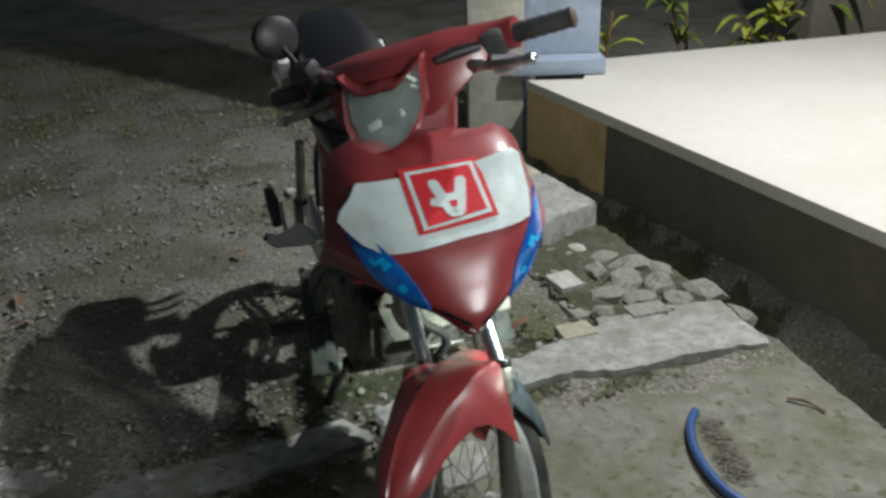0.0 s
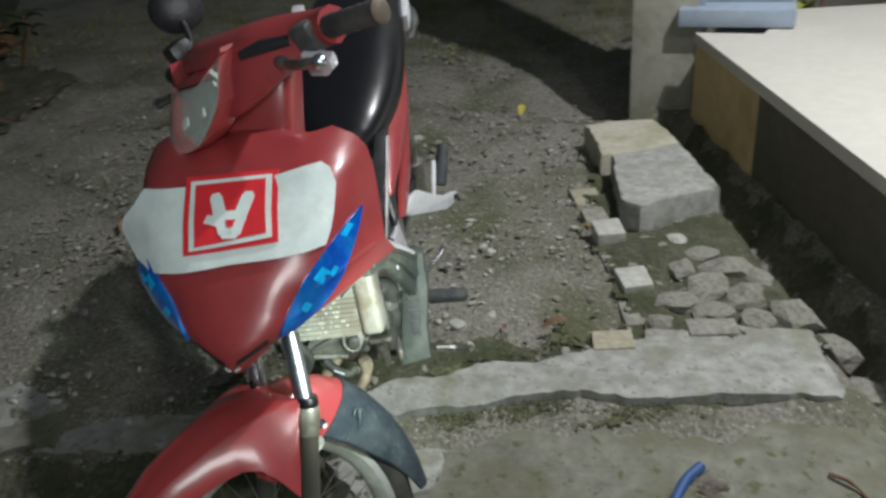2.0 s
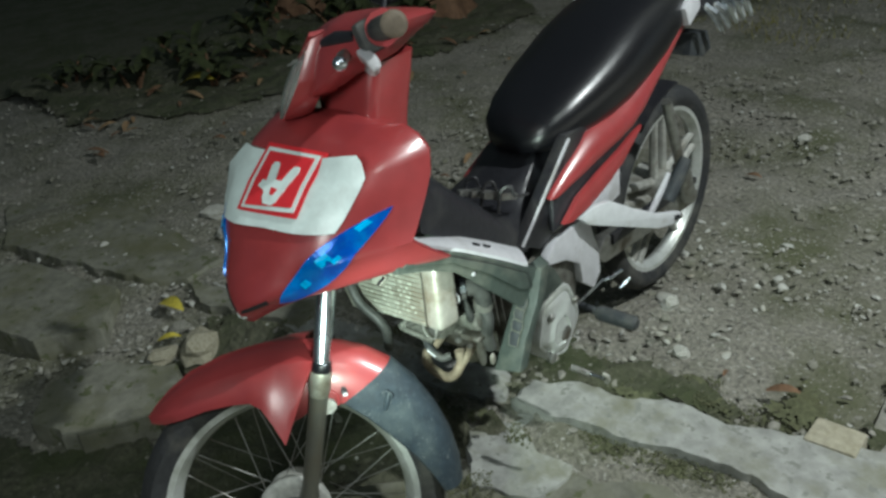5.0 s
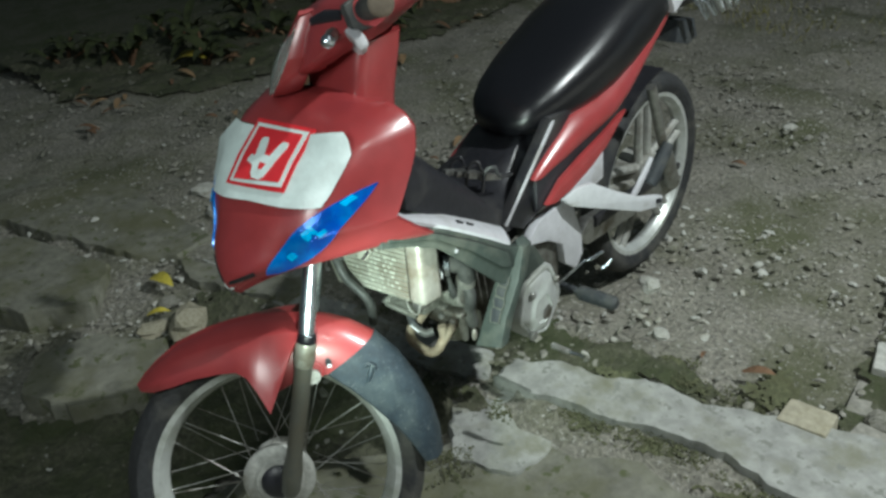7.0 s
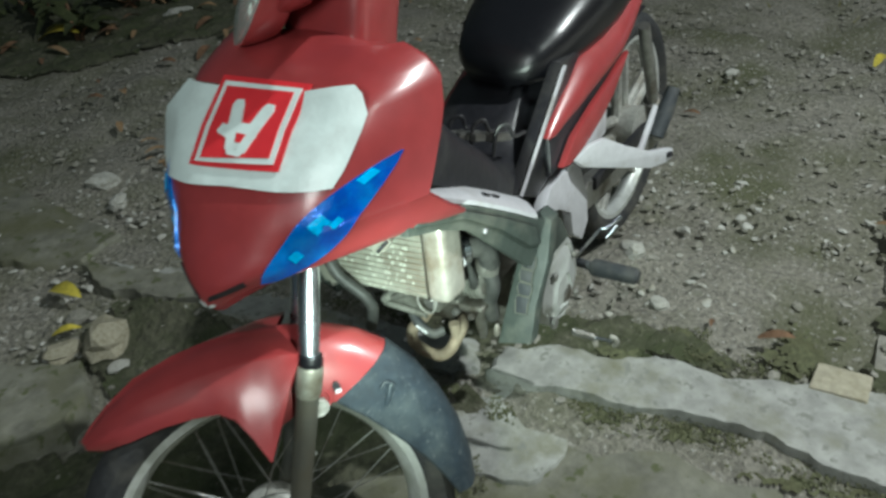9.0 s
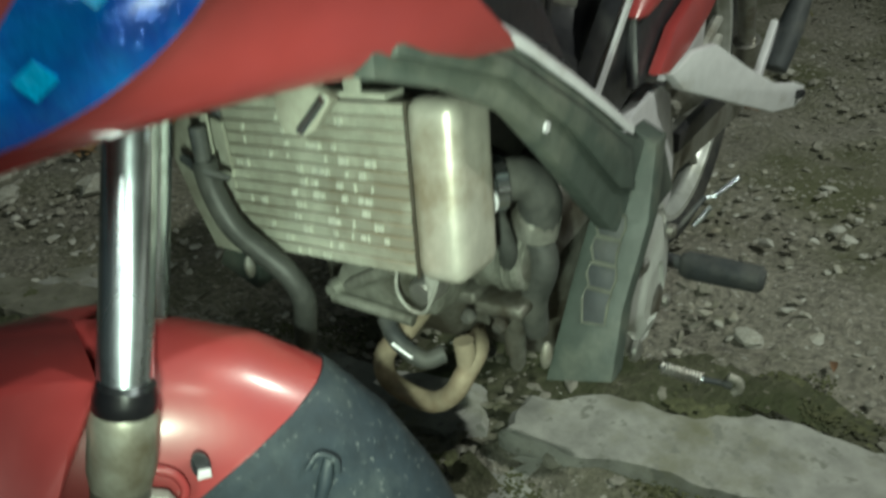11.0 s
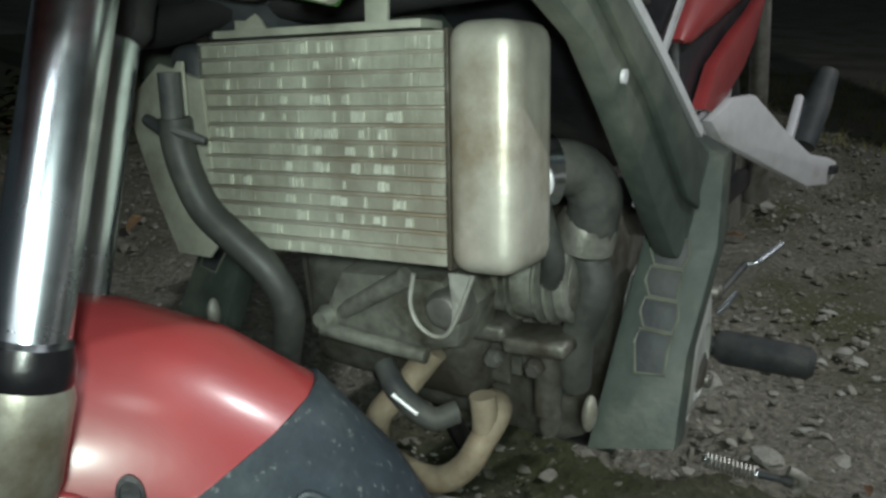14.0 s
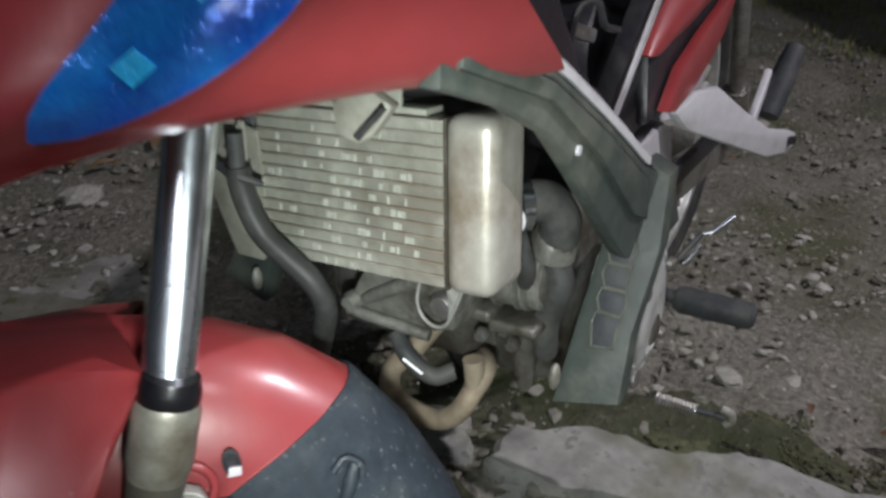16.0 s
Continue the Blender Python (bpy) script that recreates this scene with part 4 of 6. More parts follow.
def front_fender():
    """Creased mudguard with a pointed wing before each fork leg, and its plain rear half."""
    bm = bmesh.new()
    stations = [((-0.172, 0.208), (0.006, -0.170, 0.207), (0.010, -0.168, 0.200)), ((-0.155, 0.223), (0.019, -0.151, 0.219), (0.029, -0.145, 0.200)),
                ((-0.130, 0.240), (0.030, -0.122, 0.235), (0.043, -0.112, 0.205)), ((-0.09, 0.260), (0.038, -0.080, 0.247), (0.052, -0.074, 0.211)),
                ((-0.04, 0.270), (0.046, -0.030, 0.253), (0.062, -0.034, 0.212)), ((-0.01, 0.272), (0.052, 0.002, 0.255), (0.074, -0.006, 0.211)),
                ((0.012, 0.272), (0.057, 0.026, 0.256), (0.088, 0.010, 0.203)), ((0.030, 0.271), (0.062, 0.047, 0.256), (0.100, 0.021, 0.180)),
                ((0.046, 0.269), (0.068, 0.068, 0.255), (0.110, 0.032, 0.146)), ((0.062, 0.266), (0.074, 0.084, 0.253), (0.104, 0.050, 0.172)),
                ((0.078, 0.263), (0.079, 0.098, 0.250), (0.094, 0.074, 0.208)), ((0.086, 0.261), (0.082, 0.103, 0.248), (0.084, 0.100, 0.242))]
    loops = []
    for (sy, sz), k, e in stations:
        spine, k, e = Vector((0, sy, sz)), Vector(k), Vector(e)
        half = []
        for t in (0.0, 0.12, 0.3, 0.5, 0.7, 0.9, 0.97):
            half.append((spine.lerp(k, t) + spine.normalized() * (0.012 * t * (1 - t) + 0.003 * max(0.0, 1 - t / 0.12)), 0.0))
        for t in (0.0, 0.04, 0.15, 0.35, 0.6, 0.85, 1.0):
            half.append((k.lerp(e, t) + Vector((0.014, 0, 0.004)) * t * (1 - t), 0.3 + 0.7 * t))
        outer, inner = [], []
        for sgn in (-1, 1):
            run = half[::-1] if sgn < 0 else half[1:]
            for p, u in run:
                gap = -p.normalized() * 0.0026 * (1 - u) + Vector((-0.0026 * u, 0.0006 * u, 0))
                outer.append(Vector((sgn * p.x, p.y, p.z)))
                inner.append(Vector((sgn * (p.x + gap.x), p.y + gap.y, p.z + gap.z)))
        loops.append(outer + inner[::-1])
    rings(bm, loops)
    rear = [(0.020, 0.2665, 0.054, 0.085, 1), (0.054, 0.2645, 0.057, 0.112, 1), (0.085, 0.259, 0.057, 0.105, 1), (0.11, 0.252, 0.055, 0.095, 1), (0.14, 0.242, 0.053, 0.085, 1), (0.175, 0.222, 0.052, 0.078, 1), (0.21, 0.19, 0.051, 0.078, 1)]
    rings(bm, fender_loops(rear))
    return piece("front_fender", bm, RED, "glossy red front mudguard", steered=True)


front_fender()
bm = bmesh.new()
rings(bm, fender_loops([(0.208, 0.192, 0.0545, 0.083, 1), (0.235, 0.15, 0.0535, 0.082, 1), (0.255, 0.10, 0.05, 0.075, 1), (0.267, 0.05, 0.049, 0.06, 1), (0.270, 0.0, 0.047, 0.045, 1), (0.266, -0.04, 0.043, 0.03, 1)], inset=-0.0022, skew=0.034))
piece("fender_extension", bm, SLATE, "dusty black plastic mudguard extension", steered=True)
# black disc for the dark inside of a bolt hole
bm = bmesh.new()
lathe(bm, [(-0.002, 0.006), (0.001, 0.0062), (0.0012, 0.0045), (-0.001, 0.004)], Matrix.Translation((0.0565, 0.131, 0.181)) @ Matrix.Diagonal((1, 0.8, 1.25, 1)), 18)
hole = piece("fender_hole_shade", bm, BLACK, "black disc in place of a bolt hole in the mudguard", steered=True)
bm = bmesh.new()
prism(bm, [(0.127, 0.174), (0.1345, 0.173), (0.1355, 0.178), (0.129, 0.179)], 0.003, lambda a, b, h: Vector((0.0575 + h, a, b)), 0.0008)
piece("bolt_end", bm, SILVER, "pale bolt end", hole, steered=True)
bm = bmesh.new()
prism(bm, [(0.086, 0.160), (0.104, 0.157), (0.112, 0.160), (0.116, 0.167), (0.113, 0.176), (0.104, 0.181), (0.086, 0.187)], 0.010, lambda a, b, h: Vector((0.064 + h, a, b)), 0.003)
clamp = piece("cable_clamp", bm, ALLOY, "pale rounded clamp plate on the fork leg", steered=True)
bm = bmesh.new()
tube(bm, curve([(0.069, 0.088, 0.161), (0.069, 0.103, 0.159), (0.069, 0.111, 0.162), (0.069, 0.114, 0.168), (0.069, 0.111, 0.175), (0.069, 0.102, 0.179), (0.069, 0.088, 0.184)], 5), 0.0014, 8)
piece("clamp_rim", bm, ALLOY, "bright worn rim", clamp, steered=True)
bm = bmesh.new()
tube(bm, curve([(0.0580, 0.088, 0.192), (0.0580, 0.106, 0.189), (0.0580, 0.117, 0.182), (0.0580, 0.120, 0.172), (0.0580, 0.116, 0.164)], 6), 0.0026, 10)
piece("fender_lip", bm, RED, "red moulded lip round the clamp", steered=True)
bm = bmesh.new()
tube(bm, curve([(0.0525, 0.182, 0.155), (0.0525, 0.190, 0.161), (0.0525, 0.198, 0.154), (0.052, 0.197, 0.146)], 5), 0.002, 8)
tube(bm, [(0.0505, 0.195, 0.156), (0.0515, 0.189, 0.143), (0.0505, 0.182, 0.131)], [0.003, 0.0045, 0.003], 10)
piece("moulded_boss", bm, SLATE, "moulded boss on the mudguard extension", steered=True)
# front cowl: one curved shield
COWL = [(0.594, -1.186, 0.010, -1.182, 2.0), (0.604, -1.195, 0.024, -1.175, 2.0), (0.612, -1.197, 0.038, -1.160, 2.1), (0.619, -1.197, 0.056, -1.135, 2.2), (0.627, -1.195, 0.090, -1.092, 2.3), (0.636, -1.190, 0.143, -1.005, 2.4), (0.645, -1.183, 0.178, -0.942, 2.5), (0.655, -1.176, 0.181, -0.960, 2.6), (0.665, -1.168, 0.181, -0.980, 2.7), (0.687, -1.152, 0.177, -1.016, 3.0), (0.70, -1.142, 0.175, -1.003, 3.3), (0.735, -1.110, 0.168, -0.970, 4.4), (0.76, -1.080, 0.163, -0.950, 6.0), (0.79, -1.038, 0.154, -0.937, 8.0), (0.808, -1.008, 0.140, -0.940, 7.0), (0.822, -0.975, 0.115, -0.945, 4.5)]


def cowl_at(x, z):
    yc, w, ye, power = table(COWL, z)
    s = min(1.0, abs(x) / w)
    y = yc + (ye - yc) * s ** power
    y += 0.007 * math.exp(-((s - 0.45) / 0.10) ** 2) * max(0.0, 1 - abs(z - 0.66) / 0.07)
    return Vector((x, y, z - 0.020 * s ** 7 * max(0.0, min(1.0, (z - 0.632) / 0.013)) * max(0.0, 1 - max(0.0, z - 0.645) / 0.04)))


def cowl_out(x, z, lift):
    p = cowl_at(x, z)
    a = cowl_at(x + 0.004, z) - cowl_at(x - 0.004, z)
    b = cowl_at(x, z + 0.004) - cowl_at(x, z - 0.004)
    n = a.cross(b).normalized()
    if n.y > 0:
        n = -n
    return p + n * lift


bm = bmesh.new()
front, back = [], []
zs = [0.594 + (0.822 - 0.594) * k / 34 for k in range(35)]
for z in zs:
    yc, w, ye, power = table(COWL, z)
    row = [cowl_at(w * s, z) for s in (math.sin(k / 20 * math.pi / 2) for k in range(-20, 21))]
    front.append(row)
    back.append([p + Vector((-0.004 * (1 if p.x > 0 else -1) * abs(p.x) / w, 0.006, 0)) for p in row])
loops = [f + b[::-1] for f, b in zip(front, back)]
rings(bm, loops)
cowl = piece("front_cowl", bm, RED, "glossy red front cowl, scratched at its nose")


def tape_out(x, z, lift):
    """The tape follows the cowl, but stands off straight at its loose end."""
    if x > -0.10:
        fold = 0.007 * max(0.0, min(1.0, (x - 0.045) / 0.05)) * max(0.0, min(1.0, (z - 0.782) / 0.012))
        return cowl_out(x, z - 0.006, lift + fold) + Vector((0, 0, fold * 0.8))
    a, b = cowl_out(-0.10, z - 0.006, lift), cowl_out(-0.085, z - 0.006, lift)
    return a + (a - b) * ((-0.10 - x) / 0.015) * 0.97 + Vector((0, 0.25 * (-0.10 - x), 0.0))


def patch(name, outline_rows, mat, label, lift, thick=0.003, parent=None, bend=0.0, lay=cowl_out):
    """A thin piece laid on the cowl: rows of (left edge, right edge) in x and z."""
    bm = bmesh.new()
    top, low = [], []
    for (ax, az), (bx, bz) in outline_rows:
        n = 14
        pts = [(ax + (bx - ax) * k / n, az + (bz - az) * k / n) for k in range(n + 1)]
        top.append([lay(x, z, lift + bend * (noise.noise(Vector((x * 30, z * 30, 0))))) for x, z in pts])
        low.append([lay(x, z, lift - thick) for x, z in pts])
    rings(bm, [a + b[::-1] for a, b in zip(top, low)])
    return piece(name, bm, mat, label, parent or cowl)


for sgn in (1, -1):
    rows = []
    for k in range(17):
        t = k / 16
        cx, cz = 0.057 + 0.094 * t ** 0.9, 0.634 + 0.104 * t ** 1.1
        h = 0.019 * math.sin(math.pi * min(0.999, max(0.001, t))) ** 0.75 + 0.0004
        dx, dz = 0.72, -0.69
        rows.append(((sgn * (cx - dx * h), cz - dz * h), (sgn * (cx + dx * h), cz + dz * h)))
    lens = patch("side_lamp", rows, BLUE, "glossy blue side lamp lens", 0.004, 0.006)
    # reflector facets, their bright glints given as cyan colour
    for t, w, l in ((0.24, 0.0045, 0.010), (0.50, 0.0060, 0.013), (0.58, 0.0030, 0.008), (0.82, 0.0040, 0.010)):
        cx, cz = 0.057 + 0.094 * t ** 0.9, 0.634 + 0.104 * t ** 1.1
        cx, cz = cx - 0.004 * math.sin(t * 40), cz + 0.004 * math.sin(t * 40)
        patch("lens_facet", [((sgn * (cx - 0.7 * w), cz + 0.7 * w), (sgn * (cx + 0.7 * w), cz - 0.7 * w)), ((sgn * (cx + 0.75 * l - 0.7 * w), cz + 0.75 * l + 0.7 * w), (sgn * (cx + 0.75 * l + 0.7 * w), cz + 0.75 * l - 0.7 * w))], CYAN_GLINT, "reflector facet with a cyan glint in its colour", 0.0046, 0.002, lens)
# white tape with a printed red square
TAPE = [((-0.106, 0.7085), (0.055, 0.7285)), ((-0.130, 0.717), (0.114, 0.7275)), ((-0.146, 0.730), (0.119, 0.742)), ((-0.157, 0.744), (0.122, 0.757)), ((-0.152, 0.757), (0.124, 0.772)), ((-0.139, 0.771), (0.124, 0.784)), ((-0.131, 0.783), (0.117, 0.794)), ((-0.126, 0.788), (0.108, 0.799))]
tape = patch("tape", TAPE, PAPER, "white tape with a red printed square", 0.0045, 0.003, bend=0.0016, lay=tape_out)
SQ = lambda e: [((-0.058 + e, 0.7245 + e * 0.5), (0.0615 - e, 0.7345 + e * 0.5)), ((-0.062 + e, 0.755), (0.058 - e, 0.763)), ((-0.066 + e, 0.792 - e * 0.5), (0.055 - e, 0.7955 - e * 0.5))]
patch("printed_frame", SQ(0.0), PRINT_RED, "red printed frame", 0.0068, 0.0015, tape)
patch("printed_line", SQ(0.008), PAPER, "white printed line", 0.0080, 0.0012, tape)
patch("printed_square", SQ(0.015), PRINT_RED, "red printed square", 0.0092, 0.0012, tape)
for rows in ([((-0.013, 0.741), (0.003, 0.741)), ((-0.022, 0.758), (-0.004, 0.757)), ((-0.029, 0.772), (-0.014, 0.774)), ((-0.027, 0.776), (-0.018, 0.777))], [((-0.003, 0.741), (0.014, 0.741)), ((0.003, 0.757), (0.021, 0.758)), ((0.012, 0.774), (0.028, 0.773)), ((0.016, 0.777), (0.025, 0.777))], [((-0.024, 0.752), (0.020, 0.753)), ((-0.023, 0.761), (0.020, 0.762))], [((-0.008, 0.738), (0.009, 0.738)), ((-0.013, 0.743), (0.014, 0.743))]):
    patch("printed_mark", rows, PAPER, "white printed mark", 0.0104, 0.0012, tape)
patch("printed_mark", [((-0.034, 0.752), (-0.018, 0.749)), ((-0.030, 0.759), (-0.016, 0.757))], PAPER, "white printed mark", 0.0104, 0.0012, tape)
patch("printed_eye", [((-0.003, 0.7475), (0.004, 0.7475)), ((-0.006, 0.754), (0.007, 0.754))], PRINT_RED, "small red gap in the printed mark", 0.0112, 0.0010, tape)
# scratches on the nose, and black patches painting the shade of its vents
for sgn in (1, -1):
    patch("nose_scratch", [((sgn * 0.002, 0.603), (sgn * 0.010, 0.606)), ((sgn * 0.003, 0.606), (sgn * 0.009, 0.609))], PAPER, "pale scratch on the nose", 0.0010, 0.002)
    patch("nose_vent_shade", [((sgn * 0.006, 0.614), (sgn * 0.045, 0.632)), ((sgn * 0.008, 0.620), (sgn * 0.045, 0.638))], BLACK, "black patch in place of a slot in the nose", 0.0015, 0.004)

# top of the cowl, running back to the steering neck
bm = bmesh.new()
loops = []
for k in range(-10, 11):
    x = 0.118 * k / 10
    zt = 0.820 - 0.012 * (abs(k) / 10) ** 2
    p = cowl_at(x, zt)
    loops.append([p + Vector((0, 0.002, 0.000)), p + Vector((0, 0.03, 0.006)), Vector((x * 0.97, -0.905, 0.812 - 0.03 * (abs(k) / 10) ** 2)), Vector((x * 0.95, -0.895, 0.795 - 0.03 * (abs(k) / 10) ** 2)), Vector((x * 0.95, -0.90, 0.785 - 0.03 * (abs(k) / 10) ** 2)), Vector((x * 0.97, -0.91, 0.80 - 0.03 * (abs(k) / 10) ** 2)), p + Vector((0, 0.03, -0.002)), p + Vector((0, 0.004, -0.006))])
rings(bm, loops)
piece("cowl_crown", bm, RED, "red top edge of the cowl")
# red column between cowl and lamp housing
bm = bmesh.new()
rows = [(0.765, -0.912, 0.058, 0.046), (0.795, -0.909, 0.058, 0.046), (0.815, -0.905, 0.059, 0.046), (0.84, -0.90, 0.061, 0.047), (0.87, -0.893, 0.063, 0.048), (0.895, -0.886, 0.064, 0.046)]
loops = []
for z, y, hx, hy in rows:
    loops.append([Vector((hx * math.copysign(abs(math.cos(a)) ** 0.38, math.cos(a)), y + hy * math.copysign(abs(math.sin(a)) ** 0.38, math.sin(a)), z)) for a in (2 * math.pi * k / 32 for k in range(32))])
rings(bm, loops)
piece("neck_cover", bm, RED, "red cover round the steering neck")

# lamp housing and handlebar, turned with the fork
bm = bmesh.new()
HOOD = [(0.168, 0.612), (0.178, 0.632), (0.190, 0.660), (0.201, 0.688), (0.207, 0.706), (0.216, 0.722), (0.235, 0.734), (0.262, 0.738), (0.292, 0.734), (0.322, 0.726), (0.352, 0.715), (0.376, 0.703), (0.386, 0.692), (0.376, 0.678), (0.350, 0.658), (0.318, 0.641), (0.284, 0.630), (0.250, 0.622), (0.218, 0.615), (0.190, 0.610), (0.176, 0.608)]
loops = []
for k in range(-24, 25):
    x = 0.19 * k / 24
    t = max(0.0, min(1.0, (abs(x) - 0.066) / 0.112))
    t = t * t * (3 - 2 * t)
    loop = []
    for y, z in HOOD:
        z = z if z < 0.66 else 0.66 + (z - 0.66) * 0.62
        w = math.atan2(z - 0.668, y - 0.285)
        ey, ez = 0.306 + 0.024 * math.cos(w), 0.672 + 0.024 * math.sin(w)
        bow = 3.2 * min(abs(x), 0.07) ** 2 if y < 0.25 else 0.0
        if y < 0.212 and z < 0.672:
            bow += 0.030 * (1 - min(1.0, abs(x) / 0.064) ** 6)
        loop.append(Vector((x, (y + 0.006 + bow) * (1 - t) + ey * t, z * (1 - t) + ez * t)))
    loops.append(loop)
rings(bm, loops)
STEER = Matrix.Translation((0.006, 0.017, 0.006)) @ STEER
nacelle = piece("lamp_housing", bm, RED, "glossy red headlamp housing", steered=True)
# no hollow is cut: a black bar imitates the recess's shade
for sgn in (1, -1):
    bm = bmesh.new()
    tube(bm, [(sgn * 0.085, 0.228, 0.676), (sgn * 0.108, 0.248, 0.676), (sgn * 0.140, 0.272, 0.672)], [0.007, 0.011, 0.009], 12)
    piece("recess_shade", bm, BLACK, "black bar in place of the shaded recess behind the lever", nacelle, steered=True)


def lamp_edge(x):
    """Lower and upper edge of the headlamp glass at x: a rounded chin and two raised horns."""
    u = min(1.0, abs(x) / 0.068)
    return 0.588 + 0.046 * u ** 3.4, 0.662 + 0.026 * max(0.0, u - 0.4) ** 1.3 / 0.515


def lamp_front(x, z):
    return 0.175 + 0.62 * (z - 0.64) + 2.2 * x * x


for name, mat, label, y0, bulge, size in (("reflector", MIRROR, "bright lamp reflector", 0.016, -0.004, 0.96), ("headlamp_lens", LENS, "clear headlamp lens", -0.004, 0.012, 1.0)):
    bm = bmesh.new()
    fl, bl = [], []
    for k in range(-20, 21):
        x = 0.068 * size * math.sin(k / 20 * math.pi / 2)
        lo, hi = lamp_edge(x / size)
        fr, br = [], []
        for i in range(15):
            z = lo + (hi - lo) * (0.02 + 0.96 * i / 14)
            r = min(1.0, math.hypot(x / 0.072, (z - 0.630) / 0.050))
            y = lamp_front(x, z) + y0 - bulge * (1 - r * r)
            if name == "reflector":
                y += -0.010 * r * r + 0.004 + 0.0022 * math.sin(16 * math.atan2(z - 0.622, x)) * r
            fr.append(Vector((x, y, z)))
            br.append(Vector((x, y + (0.004 if bulge > 0 else 0.012), z)))
        fl.append(fr)
        bl.append(br)
    rings(bm, [f + b[::-1] for f, b in zip(fl, bl)])
    ob = piece(name, bm, mat, label, nacelle, steered=True)
    ob.visible_shadow = mat is not LENS
# pale chips painted bright where the lamp glass would glint
for fx, fz, fw, fh, turn in ((0.053, 0.668, 0.022, 0.006, 40), (0.058, 0.656, 0.012, 0.004, 35), (-0.012, 0.620, 0.024, 0.012, -15), (0.036, 0.628, 0.006, 0.012, -20)):
    fb = bmesh.new()
    block(fb, (fw, 0.002, fh), pose(fx, lamp_front(fx, fz) + 0.003, fz, -25, turn, 0), bevel=0.0008)
    piece("reflector_glint", fb, GLINT, "pale chip in place of a lamp glint", nacelle, steered=True)
bm = bmesh.new()
edge = [(x, lamp_edge(x)[0]) for x in (0.068 * math.sin(k / 14 * math.pi / 2) for k in range(-14, 15))]
edge += [(x, lamp_edge(x)[1]) for x in (0.068 * math.sin(k / 14 * math.pi / 2) for k in range(14, -15, -1))]
loops = []
for size, dy in ((0.98, 0.0), (1.01, -0.003), (1.03, 0.001), (1.05, 0.010), (1.06, 0.024), (1.02, 0.040)):
    loops.append([Vector((x * size, lamp_front(x, z) + dy, 0.632 + (z - 0.632) * size)) for x, z in edge])
rings(bm, loops, caps=False)
piece("lamp_bezel", bm, RED, "red rim round the headlamp", nacelle, steered=True)
bm = bmesh.new()
loops = []
for k in range(-12, 13):
    x = 0.074 * k / 12
    z = lamp_edge(x * 0.92)[1]
    y = lamp_front(x * 0.92, z)
    loops.append([Vector((x, y - 0.005, z + 0.002)), Vector((x, y - 0.002, z + 0.007)), Vector((x * 0.98, y + 0.030, z + 0.018 - 0.012 * abs(k) / 12)), Vector((x * 0.98, y + 0.058, z + 0.024 - 0.014 * abs(k) / 12)), Vector((x * 0.98, y + 0.058, z + 0.010)), Vector((x, y + 0.004, z + 0.001))])
rings(bm, loops)
piece("visor", bm, RED, "red visor over the headlamp", nacelle, steered=True)
bm = bmesh.new()
tube(bm, curve([(-0.27, 0.312, 0.670), (-0.16, 0.292, 0.672), (0, 0.275, 0.665), (0.16, 0.292, 0.672), (0.27, 0.312, 0.670)], 6), 0.010, 12)
piece("handlebar", bm, STEEL, "steel handlebar", steered=True)
for sgn in (1, -1):
    bm = bmesh.new()
    pts = [(sgn * (0.172 + 0.102 * k / 14), 0.296 + 0.016 * k / 14, 0.672 - 0.002 * k / 14) for k in range(15)]
    tube(bm, pts, [0.0140 if k % 2 else 0.0155 for k in range(15)], 16)
    grip = piece("grip", bm, RUBBER, "ribbed black rubber grip", steered=True)
    bm = bmesh.new()
    tube(bm, [(sgn * 0.273, 0.3115, 0.670), (sgn * 0.276, 0.312, 0.670), (sgn * 0.280, 0.3125, 0.670)], [0.0150, 0.0165, 0.0110], 20)
    piece("grip_end", bm, BRASS_END, "worn brown grip end", grip, steered=True)
    bm = bmesh.new()
    block(bm, (0.036, 0.040, 0.044), pose(sgn * 0.158, 0.290, 0.668, 10, 0, sgn * 10), bevel=0.01)
    piece("switch_housing", bm, DUSTY_BLACK, "black switch housing", steered=True)
    bm = bmesh.new()
    block(bm, (0.046, 0.016, 0.020), pose(sgn * 0.172, 0.278, 0.640, 20, sgn * 20, sgn * 12), bevel=0.005)
    tube(bm, [(sgn * 0.150, 0.276, 0.628), (sgn * 0.172, 0.280, 0.626), (sgn * 0.190, 0.284, 0.634)], [0.006, 0.009, 0.006], 12)
    piece("lever_bracket", bm, SILVER, "pale worn bracket of the hand lever", steered=True)
    bm = bmesh.new()
    tube(bm, curve([(sgn * 0.118, 0.256, 0.655), (sgn * 0.145, 0.246, 0.650), (sgn * 0.18, 0.240, 0.646), (sgn * 0.222, 0.240, 0.643)], 6), [0.009] * 7 + [0.007] * 11 + [0.009], 10)
    piece("lever", bm, STEEL, "dull metal hand lever", steered=True)
    bm = bmesh.new()
    bmesh.ops.create_uvsphere(bm, u_segments=14, v_segments=8, radius=0.0095, matrix=Matrix.Translation((sgn * 0.224, 0.240, 0.643)))
    piece("lever_ball", bm, CHROME, "bright ball at the end of the lever", steered=True)
bm = bmesh.new()
tube(bm, curve([(-0.165, 0.275, 0.665), (-0.175, 0.25, 0.650), (-0.16, 0.245, 0.62), (-0.10, 0.26, 0.58)], 8), 0.005, 8)
piece("throttle_cable", bm, CABLE, "black throttle cable", steered=True)
bm = bmesh.new()
block(bm, (0.05, 0.04, 0.04), pose(-0.18, 0.29, 0.700, 15, 0, -10), bevel=0.014)
piece("brake_reservoir", bm, BLACK, "black brake fluid reservoir", steered=True)

